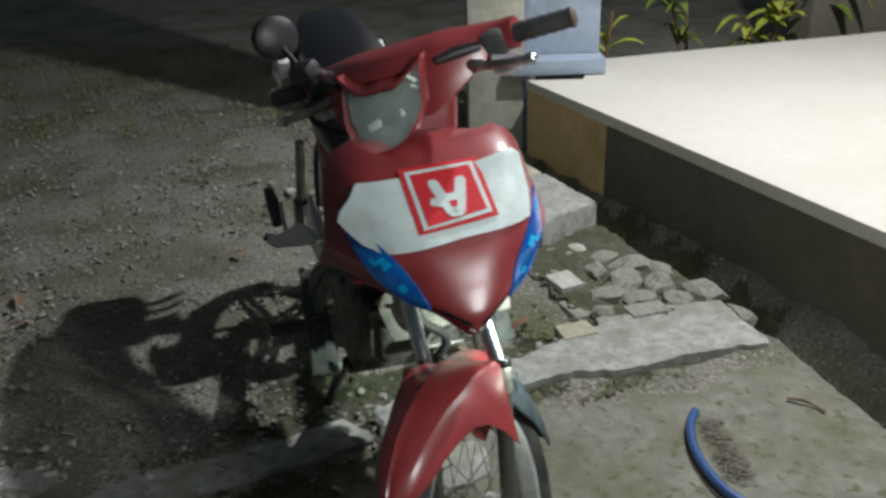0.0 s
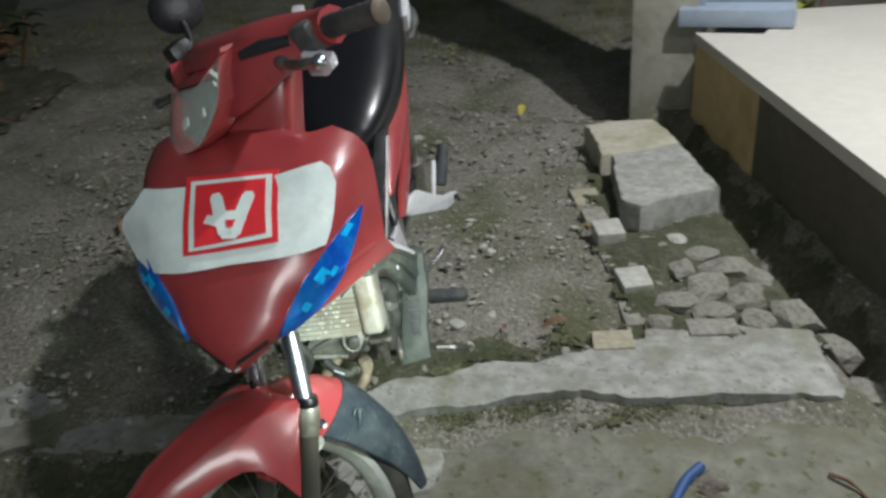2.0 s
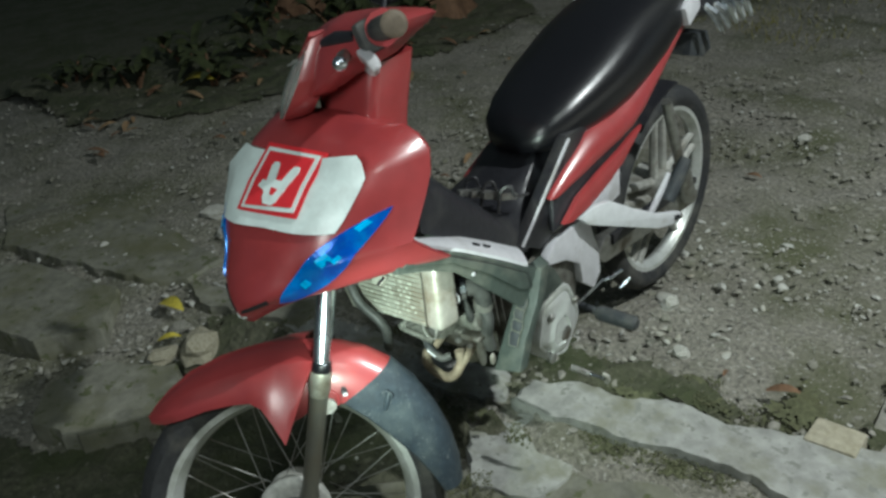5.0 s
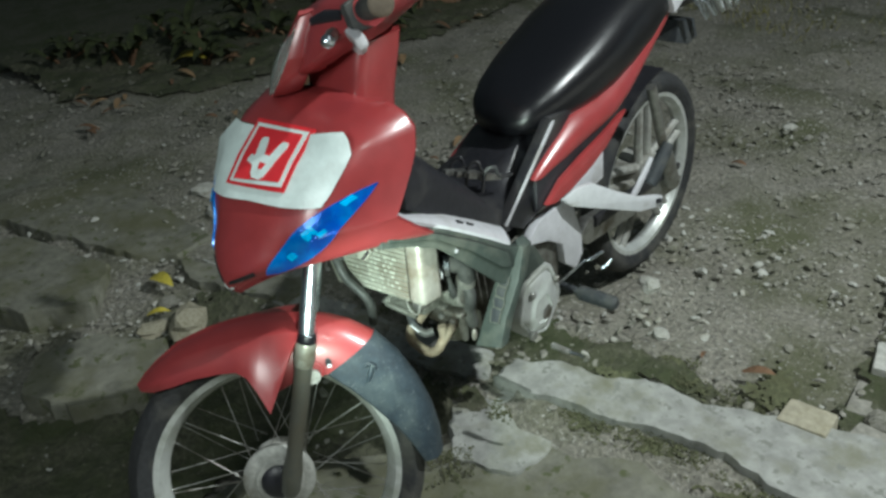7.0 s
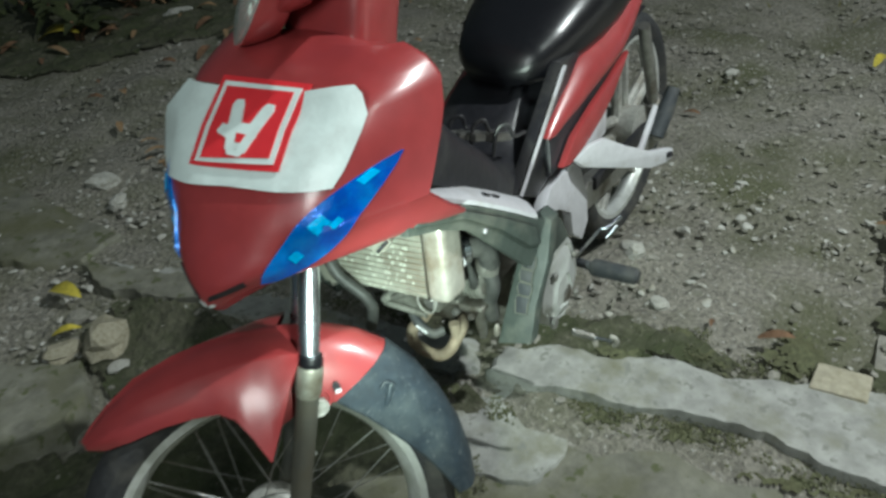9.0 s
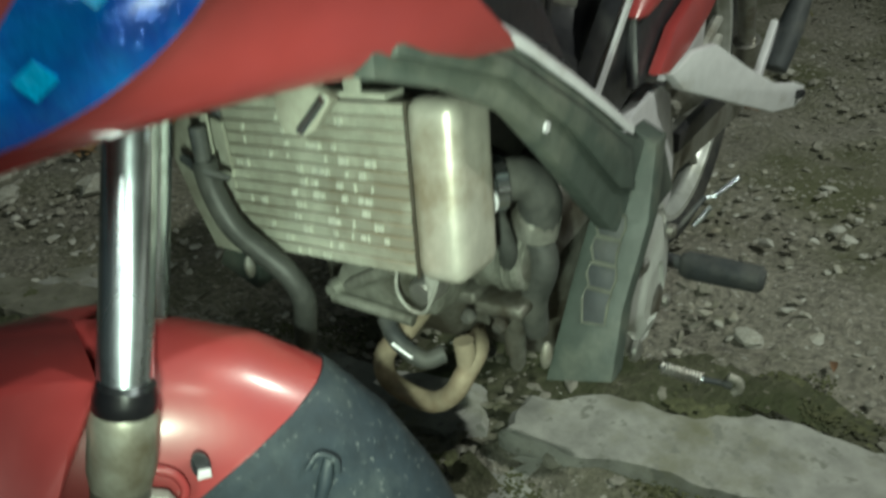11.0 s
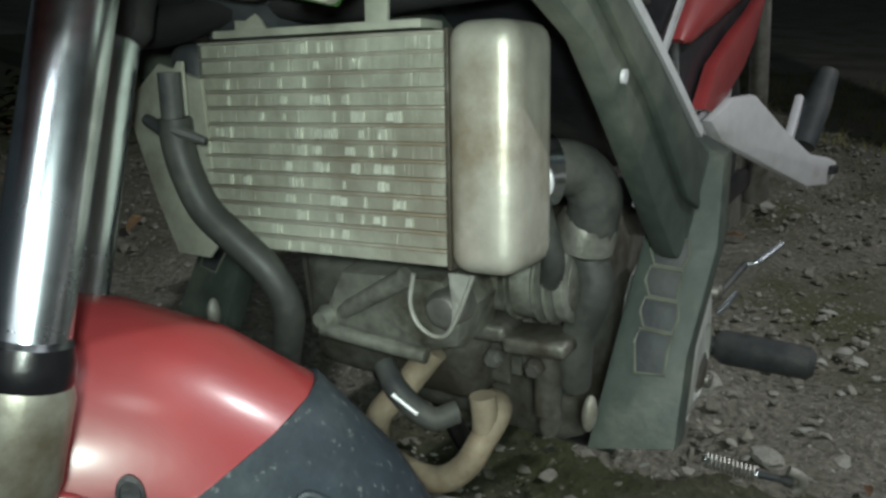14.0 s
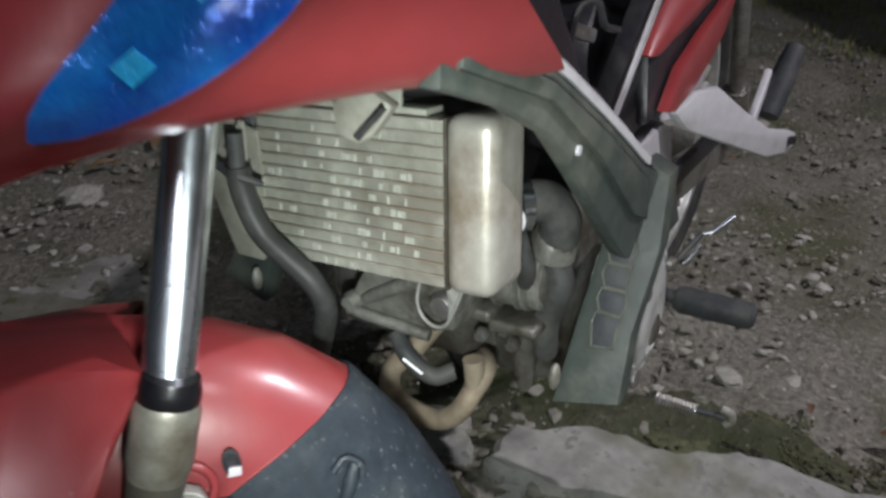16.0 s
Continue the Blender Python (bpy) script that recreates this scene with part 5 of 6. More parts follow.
# rear view mirror on the far grip
bm = bmesh.new()
loops = []
for d, r in ((-0.010, 0.006), (-0.009, 0.026), (-0.004, 0.036), (0.004, 0.039), (0.010, 0.038), (0.012, 0.034)):
    loops.append([Vector((r * 1.12 * math.cos(a), d, r * math.sin(a))) for a in (2 * math.pi * k / 32 for k in range(32))])
rings(bm, loops)
bmesh.ops.transform(bm, matrix=pose(-0.180, -0.657, 0.930, -10, 0, 20), verts=bm.verts)
mirror = piece("mirror", bm, BLACK, "round black rear view mirror")
bm = bmesh.new()
tube(bm, curve([(-0.172, -0.662, 0.912), (-0.155, -0.690, 0.888), (-0.150, -0.730, 0.868), (-0.152, -0.755, 0.845)], 6), 0.0055, 10)
piece("mirror_stem", bm, BLACK, "black mirror stem", mirror)

# black inner cover, seat, side panels
bm = bmesh.new()
loops = []
for y, top, w, low in [(-0.955, 0.79, 0.135, 0.66), (-0.90, 0.735, 0.132, 0.625), (-0.84, 0.675, 0.128, 0.585), (-0.78, 0.625, 0.124, 0.545), (-0.72, 0.565, 0.115, 0.50), (-0.66, 0.55, 0.100, 0.47), (-0.61, 0.575, 0.085, 0.46), (-0.56, 0.615, 0.075, 0.46), (-0.48, 0.625, 0.075, 0.47)]:
    loops.append([Vector((w * cx, y, low + (top - low) * cz)) for cx, cz in ((-1, 0), (-1, 0.55), (-0.93, 0.8), (-0.75, 0.95), (-0.4, 1.0), (0, 1.02), (0.4, 1.0), (0.75, 0.95), (0.93, 0.8), (1, 0.55), (1, 0))])
rings(bm, loops)
piece("inner_cover", bm, BLACK, "dusty black plastic inner cover between cowl and seat")
for k in range(3):
    bm = bmesh.new()
    x = 0.015 + 0.038 * k
    tube(bm, curve([(x, -0.72, 0.575), (x + 0.002, -0.71, 0.612), (x + 0.014, -0.70, 0.618), (x + 0.020, -0.695, 0.600), (x + 0.020, -0.66, 0.590)], 5), 0.0032, 8)
    piece("luggage_hook", bm, BLACK, "bent black luggage hook")
for k in range(4):
    bm = bmesh.new()
    block(bm, (0.012, 0.05, 0.012), pose(0.02 + 0.022 * k, -0.71 + 0.006 * k, 0.592, -18, 0, -12), bevel=0.003)
    piece("cover_rib", bm, STEEL, "thin pale rib")
bm = bmesh.new()
loops = []
SEATROWS = [(-0.580, 0.640, 0.632, 0.02), (-0.575, 0.664, 0.618, 0.055), (-0.553, 0.690, 0.612, 0.078), (-0.51, 0.716, 0.610, 0.095), (-0.45, 0.742, 0.612, 0.107), (-0.39, 0.766, 0.614, 0.114), (-0.33, 0.792, 0.620, 0.117), (-0.26, 0.814, 0.634, 0.115), (-0.18, 0.832, 0.658, 0.110), (-0.10, 0.844, 0.698, 0.102), (0.0, 0.856, 0.745, 0.092), (0.08, 0.862, 0.782, 0.076), (0.13, 0.852, 0.812, 0.045)]
for y, top, low, w in SEATROWS:
    h = (top - low) / 2
    loops.append([Vector((0.020 + w * math.copysign(abs(math.cos(a)) ** 0.8, math.cos(a)), y, low + h + h * math.copysign(abs(math.sin(a)) ** 0.7, math.sin(a)))) for a in (2 * math.pi * k / 36 for k in range(36))])
rings(bm, loops)
piece("seat", bm, SEAT, "long glossy black vinyl seat")


def side_plate(name, outline, x0, mat, label, thick=0.012, taper=0.0, lean=0.0, both=True, parent=None, far=0.0):
    made = []
    for sgn in ((1, -1) if both else (1,)):
        bm = bmesh.new()
        prism(bm, outline, thick, lambda a, b, h: Vector((sgn * (x0 - (far if sgn < 0 else 0) + h + taper * (a + 0.4) + lean * (0.765 + 0.35 * a - b)), a, b)), 0.004)
        made.append(piece(name, bm, mat, label, parent))
    return made


# black plate added so that the groove between the panels looks shaded
side_plate("panel_gap_shade", [(-0.62, 0.50), (-0.60, 0.57), (-0.50, 0.62), (-0.34, 0.625), (-0.24, 0.66), (-0.26, 0.615), (-0.33, 0.572), (-0.43, 0.54), (-0.53, 0.505)], 0.106, BLACK, "black plate for the shade between the side panels", 0.012, taper=-0.06, lean=0.2, far=0.055)
PANEL = [((-0.617, 0.562), (-0.612, 0.559)), ((-0.605, 0.572), (-0.595, 0.557)), ((-0.568, 0.592), (-0.560, 0.563)), ((-0.536, 0.609), (-0.522, 0.568)), ((-0.491, 0.631), (-0.478, 0.576)), ((-0.46, 0.642), (-0.434, 0.583)), ((-0.395, 0.645), (-0.385, 0.590)), ((-0.352, 0.655), (-0.341, 0.599)),
         ((-0.308, 0.667), (-0.290, 0.618)), ((-0.247, 0.690), (-0.225, 0.650)), ((-0.12, 0.75), (-0.10, 0.714)), ((0.02, 0.80), (0.03, 0.775)), ((0.12, 0.84), (0.15, 0.83))]
for sgn, inset in ((1, 0.0), (-1, 0.055)):
    bm = bmesh.new()
    loops = []
    for (ay, az), (by, bz) in PANEL:
        face, back = [], []
        for k in range(10):
            u = k / 9
            y, z = ay + (by - ay) * u, az + (bz - az) * u
            x = 0.120 - inset - 0.05 * (y + 0.4) + 0.35 * (0.765 + 0.35 * y - z)
            swell = 0.30 * math.hypot(by - ay, bz - az) * (1 - abs(2 * u - 1) ** 2.4)
            face.append(Vector((sgn * (x + swell), y, z)))
            back.append(Vector((sgn * (x + swell - 0.010), y, z)))
        loops.append(face + back[::-1])
    rings(bm, loops)
    piece("side_panel", bm, RED, "glossy red side panel below the seat")
side_plate("lower_side_panel", [(-0.602, 0.509), (-0.547, 0.538), (-0.465, 0.557), (-0.39, 0.571), (-0.328, 0.586), (-0.30, 0.590), (-0.388, 0.545), (-0.445, 0.526), (-0.519, 0.509), (-0.577, 0.503)], 0.122, RED, "narrow red lower panel", 0.012, taper=-0.05, lean=0.2, far=0.055)
side_plate("frame_plate", [(-0.50, 0.470), (-0.46, 0.49), (-0.405, 0.508), (-0.368, 0.522), (-0.366, 0.462), (-0.42, 0.455)], 0.118, SILVER, "pale painted plate above the step", 0.012)
side_plate("under_cover", [(-0.70, 0.505), (-0.545, 0.655), (-0.46, 0.655), (-0.56, 0.58), (-0.60, 0.53), (-0.56, 0.49), (-0.64, 0.47)], 0.108, BLACK, "black cover below the seat nose", 0.02, both=False)
side_plate("trim_line", [(-0.703, 0.508), (-0.548, 0.653), (-0.545, 0.652), (-0.699, 0.506)], 0.124, SILVER, "thin bright trim line", 0.004, both=False)
for sgn in (1, -1):
    bm = bmesh.new()
    loops = []
    for (oy, oz), (iy, iz) in (((-0.990, 0.664), (-0.990, 0.668)), ((-0.957, 0.642), (-0.975, 0.655)), ((-0.905, 0.612), (-0.925, 0.634)), ((-0.856, 0.580), (-0.868, 0.607)), ((-0.81, 0.549), (-0.80, 0.565)), ((-0.775, 0.524), (-0.735, 0.522)), ((-0.766, 0.519), (-0.722, 0.514))):
        o, i = Vector((0.218 + 0.1 * (oy + 0.4), oy, oz)), Vector((0.128, iy, iz))
        mid = o.lerp(i, 0.5) + Vector((0, 0, 0.004))
        loops.append([Vector((sgn * p.x, p.y, p.z)) for p in (o, o + Vector((0, 0, 0.006)), o.lerp(mid, 0.15) + Vector((0, 0, 0.008)), mid + Vector((0, 0, 0.007)), i + Vector((0, 0, 0.004)), i - Vector((0, 0, 0.008)), mid - Vector((0, 0, 0.006)))])
    rings(bm, loops)
    strip = piece("foot_strip", bm, SILVER, "silver painted foot strip")
    # black bars imitate the shade in two slots of the strip
    for y, z in ((-0.862, 0.602), (-0.838, 0.587)):
        bm = bmesh.new()
        block(bm, (0.006, 0.016, 0.004), pose(sgn * 0.157, y, z, -34, 0, 0), bevel=0.001)
        piece("strip_slot_shade", bm, BLACK, "dark slot", strip)
side_plate("engine_cover", [(-0.641, 0.435), (-0.60, 0.470), (-0.521, 0.474), (-0.485, 0.454), (-0.453, 0.378), (-0.447, 0.323), (-0.473, 0.297), (-0.514, 0.331), (-0.523, 0.380), (-0.57, 0.412)], 0.116, SILVER, "silver painted cover beside the engine", 0.02)
side_plate("step_bracket", [(-0.54, 0.490), (-0.51, 0.506), (-0.475, 0.506), (-0.42, 0.470), (-0.36, 0.436), (-0.318, 0.426), (-0.304, 0.420), (-0.304, 0.404), (-0.318, 0.397), (-0.36, 0.402), (-0.44, 0.436), (-0.52, 0.470)], 0.187, SILVER, "pale cast step bracket", 0.012, taper=0.37)
# the bracket is not pierced; black colour shows its hole as shade
side_plate("step_hole_shade", [(-0.322, 0.418), (-0.313, 0.418), (-0.313, 0.409), (-0.322, 0.409)], 0.194, BLACK, "black plate in place of the step bracket's hole", 0.012, taper=0.37)
side_plate("seat_frame_strut", [(-0.345, 0.425), (-0.330, 0.418), (-0.258, 0.470), (-0.268, 0.482)], 0.178, SILVER, "pale strut", 0.010)
side_plate("swing_arm", [(-0.42, 0.33), (-0.38, 0.36), (0.02, 0.30), (0.06, 0.28), (0.04, 0.255), (-0.38, 0.30)], 0.085, STEEL, "grey swing arm", 0.026)
side_plate("chain_cover", [(-0.36, 0.36), (-0.1, 0.355), (0.03, 0.33), (0.03, 0.315), (-0.36, 0.335)], 0.10, BLACK, "black chain cover", 0.012, both=False)
for sgn in (1, -1):
    bm = bmesh.new()
    tube(bm, [(sgn * 0.11, -0.02, 0.30), (sgn * 0.11, -0.07, 0.40)], 0.02, 14)
    tube(bm, [(sgn * 0.11, -0.07, 0.40), (sgn * 0.105, -0.14, 0.58)], 0.012, 12)
    piece("shock_absorber", bm, STEEL, "grey rear shock absorber")
    bm = bmesh.new()
    tube(bm, [(sgn * 0.12, -0.525, 0.285), (sgn * 0.17, -0.525, 0.282)], 0.008, 10)
    tube(bm, [(sgn * 0.165, -0.525, 0.282), (sgn * 0.172, -0.525, 0.282), (sgn * 0.245, -0.522, 0.282), (sgn * 0.25, -0.522, 0.282)], [0.012, 0.016, 0.015, 0.010], 12)
    piece("foot_peg", bm, DUSTY_BLACK, "dusty black rubber foot peg")
    bm = bmesh.new()
    tube(bm, [(sgn * 0.19, -0.29, 0.43), (sgn * 0.195, -0.26, 0.47), (sgn * 0.20, -0.235, 0.505)], [0.014, 0.016, 0.012], 12)
    piece("pillion_peg", bm, DUSTY_BLACK, "folded black pillion peg")
# tail
bm = bmesh.new()
loops = []
for y, z, w, h in [(0.04, 0.735, 0.09, 0.05), (0.12, 0.735, 0.098, 0.055), (0.21, 0.725, 0.085, 0.045), (0.27, 0.715, 0.05, 0.02)]:
    loops.append([Vector((w * math.cos(a), y, z + h * math.sin(a))) for a in (2 * math.pi * k / 20 for k in range(20))])
rings(bm, loops)
tail = piece("tail_unit", bm, BLACK, "black tail unit")
for sgn in (1, -1):
    for k in range(5):
        bm = bmesh.new()
        tube(bm, [(sgn * 0.070, 0.055 + 0.040 * k, 0.745 - 0.002 * k), (sgn * 0.105, 0.075 + 0.042 * k, 0.712 - 0.003 * k), (sgn * 0.112, 0.105 + 0.042 * k, 0.668 - 0.002 * k)], [0.009, 0.011, 0.006], 8)
        piece("tail_rib", bm, CHROME, "bright rib of the tail lamp", tail)
    bm = bmesh.new()
    block(bm, (0.03, 0.06, 0.05), pose(sgn * 0.120, -0.09, 0.768, 30, 0, 0), bevel=0.008)
    piece("tail_panel", bm, SILVER, "white tail panel", tail)
bm = bmesh.new()
fl = [[Vector((x, 0.035 + (0.292 + (0.006 if abs(x) < 0.03 else 0)) * math.cos(a) * (1 if not inner else 0.985), 0.272 + 0.292 * math.sin(a) * (1 if not inner else 0.985))) for x, inner in ((-0.05, 0), (-0.03, 0), (0, 0), (0.03, 0), (0.05, 0), (0.05, 1), (0, 1), (-0.05, 1))] for a in (radians(92 + 4 * k) for k in range(10))]
rings(bm, fl)
piece("rear_mudguard", bm, BLACK, "black rear mudguard")
bm = bmesh.new()
prism(bm, [(0.06, 0.615), (0.07, 0.665), (0.15, 0.65), (0.175, 0.60), (0.13, 0.592)], 0.12, lambda a, b, h: Vector((h, a, b)), 0.004)
piece("mud_flap", bm, DUSTY_BLACK, "black rear flap")

# frame leg with slots
side_plate("frame_arm", [(-1.03, 0.660), (-0.98, 0.652), (-0.918, 0.620), (-0.84, 0.570), (-0.77, 0.520), (-0.70, 0.485), (-0.675, 0.44), (-0.73, 0.43), (-0.76, 0.435), (-0.79, 0.452), (-0.815, 0.477), (-0.850, 0.513), (-0.885, 0.549), (-0.92, 0.583), (-0.975, 0.613), (-1.03, 0.634)], 0.210, FRAME_PAINT, "dusty dark frame arm", 0.014, taper=0.1)
side_plate("arm_ridge", [(-1.02, 0.656), (-0.93, 0.618), (-0.85, 0.566), (-0.775, 0.512), (-0.765, 0.475), (-0.790, 0.487), (-0.86, 0.553), (-0.93, 0.606), (-1.02, 0.642)], 0.219, FRAME_PAINT, "raised ridge along the frame arm", 0.006, taper=0.1)
for sgn in (1, -1):
    bm = bmesh.new()
    prism(bm, [(0.150, 0.492), (0.172, 0.512), (0.192, 0.505), (0.199, 0.455), (0.195, 0.395), (0.199, 0.347), (0.147, 0.335), (0.150, 0.405), (0.153, 0.450)], 0.026, lambda a, b, h: Vector((sgn * a, -0.755 + h + 0.55 * (b - 0.46), b)), 0.005)
    leg = piece("frame_leg", bm, FRAME_PAINT, "dusty dark frame leg with four slots")
    bm = bmesh.new()
    bmesh.ops.create_uvsphere(bm, u_segments=16, v_segments=10, radius=1.0, matrix=Matrix.Translation((sgn * 0.149, -0.838, 0.362)) @ Matrix.Diagonal((0.0045, 0.006, 0.012, 1)))
    piece("leg_lug", bm, ALLOY, "pale lug at the foot of the leg", leg)
    # slots are not cut; dark plates carry the shade inside them
    for k in range(4):
        zc = 0.4495 - 0.0170 * k
        yf = -0.755 - 0.0165 + 0.55 * (zc - 0.46)
        bm = bmesh.new()
        o = [(0.162, 0.0080), (0.182, 0.0080), (0.184 - 0.003 * (k % 2), 0.0), (0.182, -0.0078 if k < 3 else -0.013), (0.165, -0.0078 if k < 3 else -0.015), (0.161, 0.0)]
        prism(bm, o, 0.003, lambda a, b, h: Vector((sgn * (a + 0.0008 * k), yf + h + 0.55 * b, zc + b)), 0.001)
        piece("slot", bm, DUSTY_BLACK, "dark plate in place of a slot's shade", leg)
        bm = bmesh.new()
        tube(bm, [(sgn * (a + 0.0008 * k), yf - 0.001 + 0.55 * b, zc + b) for a, b in o], 0.0011, 6, closed=True)
        piece("slot_lip", bm, PALE_EDGE, "paler lip round the slot", leg)
    # raised silver discs give the bright rims of two holes
    for y, z in ((-0.889, 0.566), (-0.80, 0.49)):
        bm = bmesh.new()
        lathe(bm, [(0.0, 0.0034), (0.002, 0.0034), (0.0022, 0.002)], Matrix.Translation((sgn * 0.1685, y, z)), 12)
        piece("hole_rim", bm, SILVER, "silver disc in place of a bright-rimmed hole")

# radiator, turned a little and placed to fit the camera's view
RAD = Matrix.Translation((0.037, -0.934, 0.5265)) @ Matrix.Rotation(radians(-5.2), 4, "Y") @ Matrix.Rotation(radians(-6), 4, "X")


def core_piece(name, bm, mat, label, parent=None, smooth=True):
    bmesh.ops.transform(bm, matrix=RAD, verts=bm.verts)
    return piece(name, bm, mat, label, parent, smooth=smooth)


bm = bmesh.new()
block(bm, (0.150, 0.018, 0.108), pose(-0.006, 0.004, 0), bevel=0.003)
radiator = core_piece("radiator", bm, ENGINE, "dusty aluminium radiator with bent fins")
rng = random.Random(8)
for row in range(13):
    z = -0.0490 + 0.0081 * row
    bm = bmesh.new()
    n = 60
    lean = []
    while len(lean) <= n:
        run = rng.choice((1, 2, 3, 4))
        lean += [rng.uniform(0.0002, 0.0007) if rng.random() < 0.24 else rng.uniform(-0.0001, 0.0001)] * run
    loops = [[], [], [], []]
    for k in range(n):
        for e in (0.03, 0.97):
            x = -0.074 + 0.1445 * (k + e) / n
            d = rng.uniform(-0.00006, 0.00006)
            loops[0].append(Vector((x, -0.0085 + d + lean[k] * 0.15, z + 0.0034)))
            loops[1].append(Vector((x, -0.0085 + d - lean[k], z - 0.0030)))
            loops[2].append(Vector((x, -0.003, z - 0.0034)))
            loops[3].append(Vector((x, -0.003, z + 0.0034)))
    rings(bm, loops, closed=False)
    core_piece("fin", bm, CORE, "", radiator, smooth=False)
    # chips for bent fins, their glints put into a paler metal
    for _ in range(7 if 2 <= row <= 9 else 3):
        x = min(0.064, max(-0.066, rng.gauss(0.0, 0.032)))
        for step in range(rng.choice((1, 1, 2, 3))):
            w, h = rng.choice((0.0011, 0.0014, 0.0022, 0.0034)), rng.uniform(0.0034, 0.0054)
            bm = bmesh.new()
            block(bm, (w, 0.0012, h), pose(x, -0.0088, z - 0.0002, rng.uniform(-16, 4), 0, rng.uniform(-10, 10)), bevel=0)
            core_piece("bent_fin", bm, GLINT_FIN, "", radiator, smooth=False)
            x += w + rng.uniform(0.0003, 0.0012)
    bm = bmesh.new()
    block(bm, (0.1455, 0.010, 0.0015), pose(-0.002, -0.0055, z + 0.0041), bevel=0.0005, segments=1)
    core_piece("radiator_pipe", bm, TANK, "", radiator)
bm = bmesh.new()
block(bm, (0.034, 0.048, 0.112), pose(0.0885, 0.012, 0.001), bevel=0.012, segments=5)
core_piece("radiator_tank", bm, TANK, "smooth cast radiator end tank", radiator)
bm = bmesh.new()
block(bm, (0.0022, 0.020, 0.108), pose(0.0715, 0.0015, 0.0), bevel=0.0006)
core_piece("tank_seam", bm, ENGINE, "folded seam of the tank", radiator)
bm = bmesh.new()
block(bm, (0.026, 0.030, 0.108), pose(-0.092, 0.010, 0), bevel=0.010, segments=3)
core_piece("radiator_tank", bm, DUSTY_BLACK, "dusty end tank", radiator)
bm = bmesh.new()
prism(bm, [(-0.094, 0.538), (-0.066, 0.562), (-0.036, 0.556), (-0.034, 0.520), (-0.030, 0.470), (-0.040, 0.458), (-0.064, 0.457), (-0.078, 0.490)], 0.003, lambda a, b, h: Vector((a, -0.943 + h, b)), 0.001)
prism(bm, [(-0.056, 0.542), (-0.040, 0.566), (-0.036, 0.566), (-0.036, 0.536), (-0.044, 0.536)], 0.002, lambda a, b, h: Vector((a, -0.955 + h, b)), 0.0008)
piece("radiator_bracket", bm, CORE, "grey bent side bracket", radiator)
bm = bmesh.new()
tube(bm, [(-0.054, -0.966, 0.537), (-0.040, -0.968, 0.533), (-0.028, -0.972, 0.535), (-0.014, -0.966, 0.530)], [0.003, 0.0035, 0.0035, 0.002], 8)
tube(bm, [(-0.034, -0.967, 0.562), (-0.032, -0.969, 0.530)], 0.0055, 10)
piece("hose_clip", bm, DUSTY_BLACK, "dark plastic hose clip", radiator)
bm = bmesh.new()
block(bm, (0.124, 0.020, 0.004), pose(-0.002, 0.0, 0.0565), bevel=0.001)
prism(bm, [(-0.049, 0.056), (-0.028, 0.056), (-0.036, 0.068), (-0.049, 0.070)], 0.003, lambda a, b, h: Vector((a, -0.008 + h, b)), 0.0008)
prism(bm, [(0.030, 0.056), (0.042, 0.056), (0.043, 0.076), (0.030, 0.076)], 0.003, lambda a, b, h: Vector((a, -0.008 + h, b)), 0.0008)
core_piece("radiator_lug", bm, CORE, "thin top rail with two lugs", radiator)
bm = bmesh.new()
prism(bm, STAY, 0.008, lambda a, b, h: Vector((a, -1.025 + h, b)), 0.0025)
piece("cowl_stay", bm, CORE, "pale plastic stay above the radiator")
bm = bmesh.new()
tube(bm, [(STAY[2][0], -1.030, STAY[2][1] + 0.004), (STAY[4][0] - 0.004, -1.030, STAY[4][1])], 0.0022, 8)
piece("stay_edge", bm, CHROME, "bright edge of the stay")

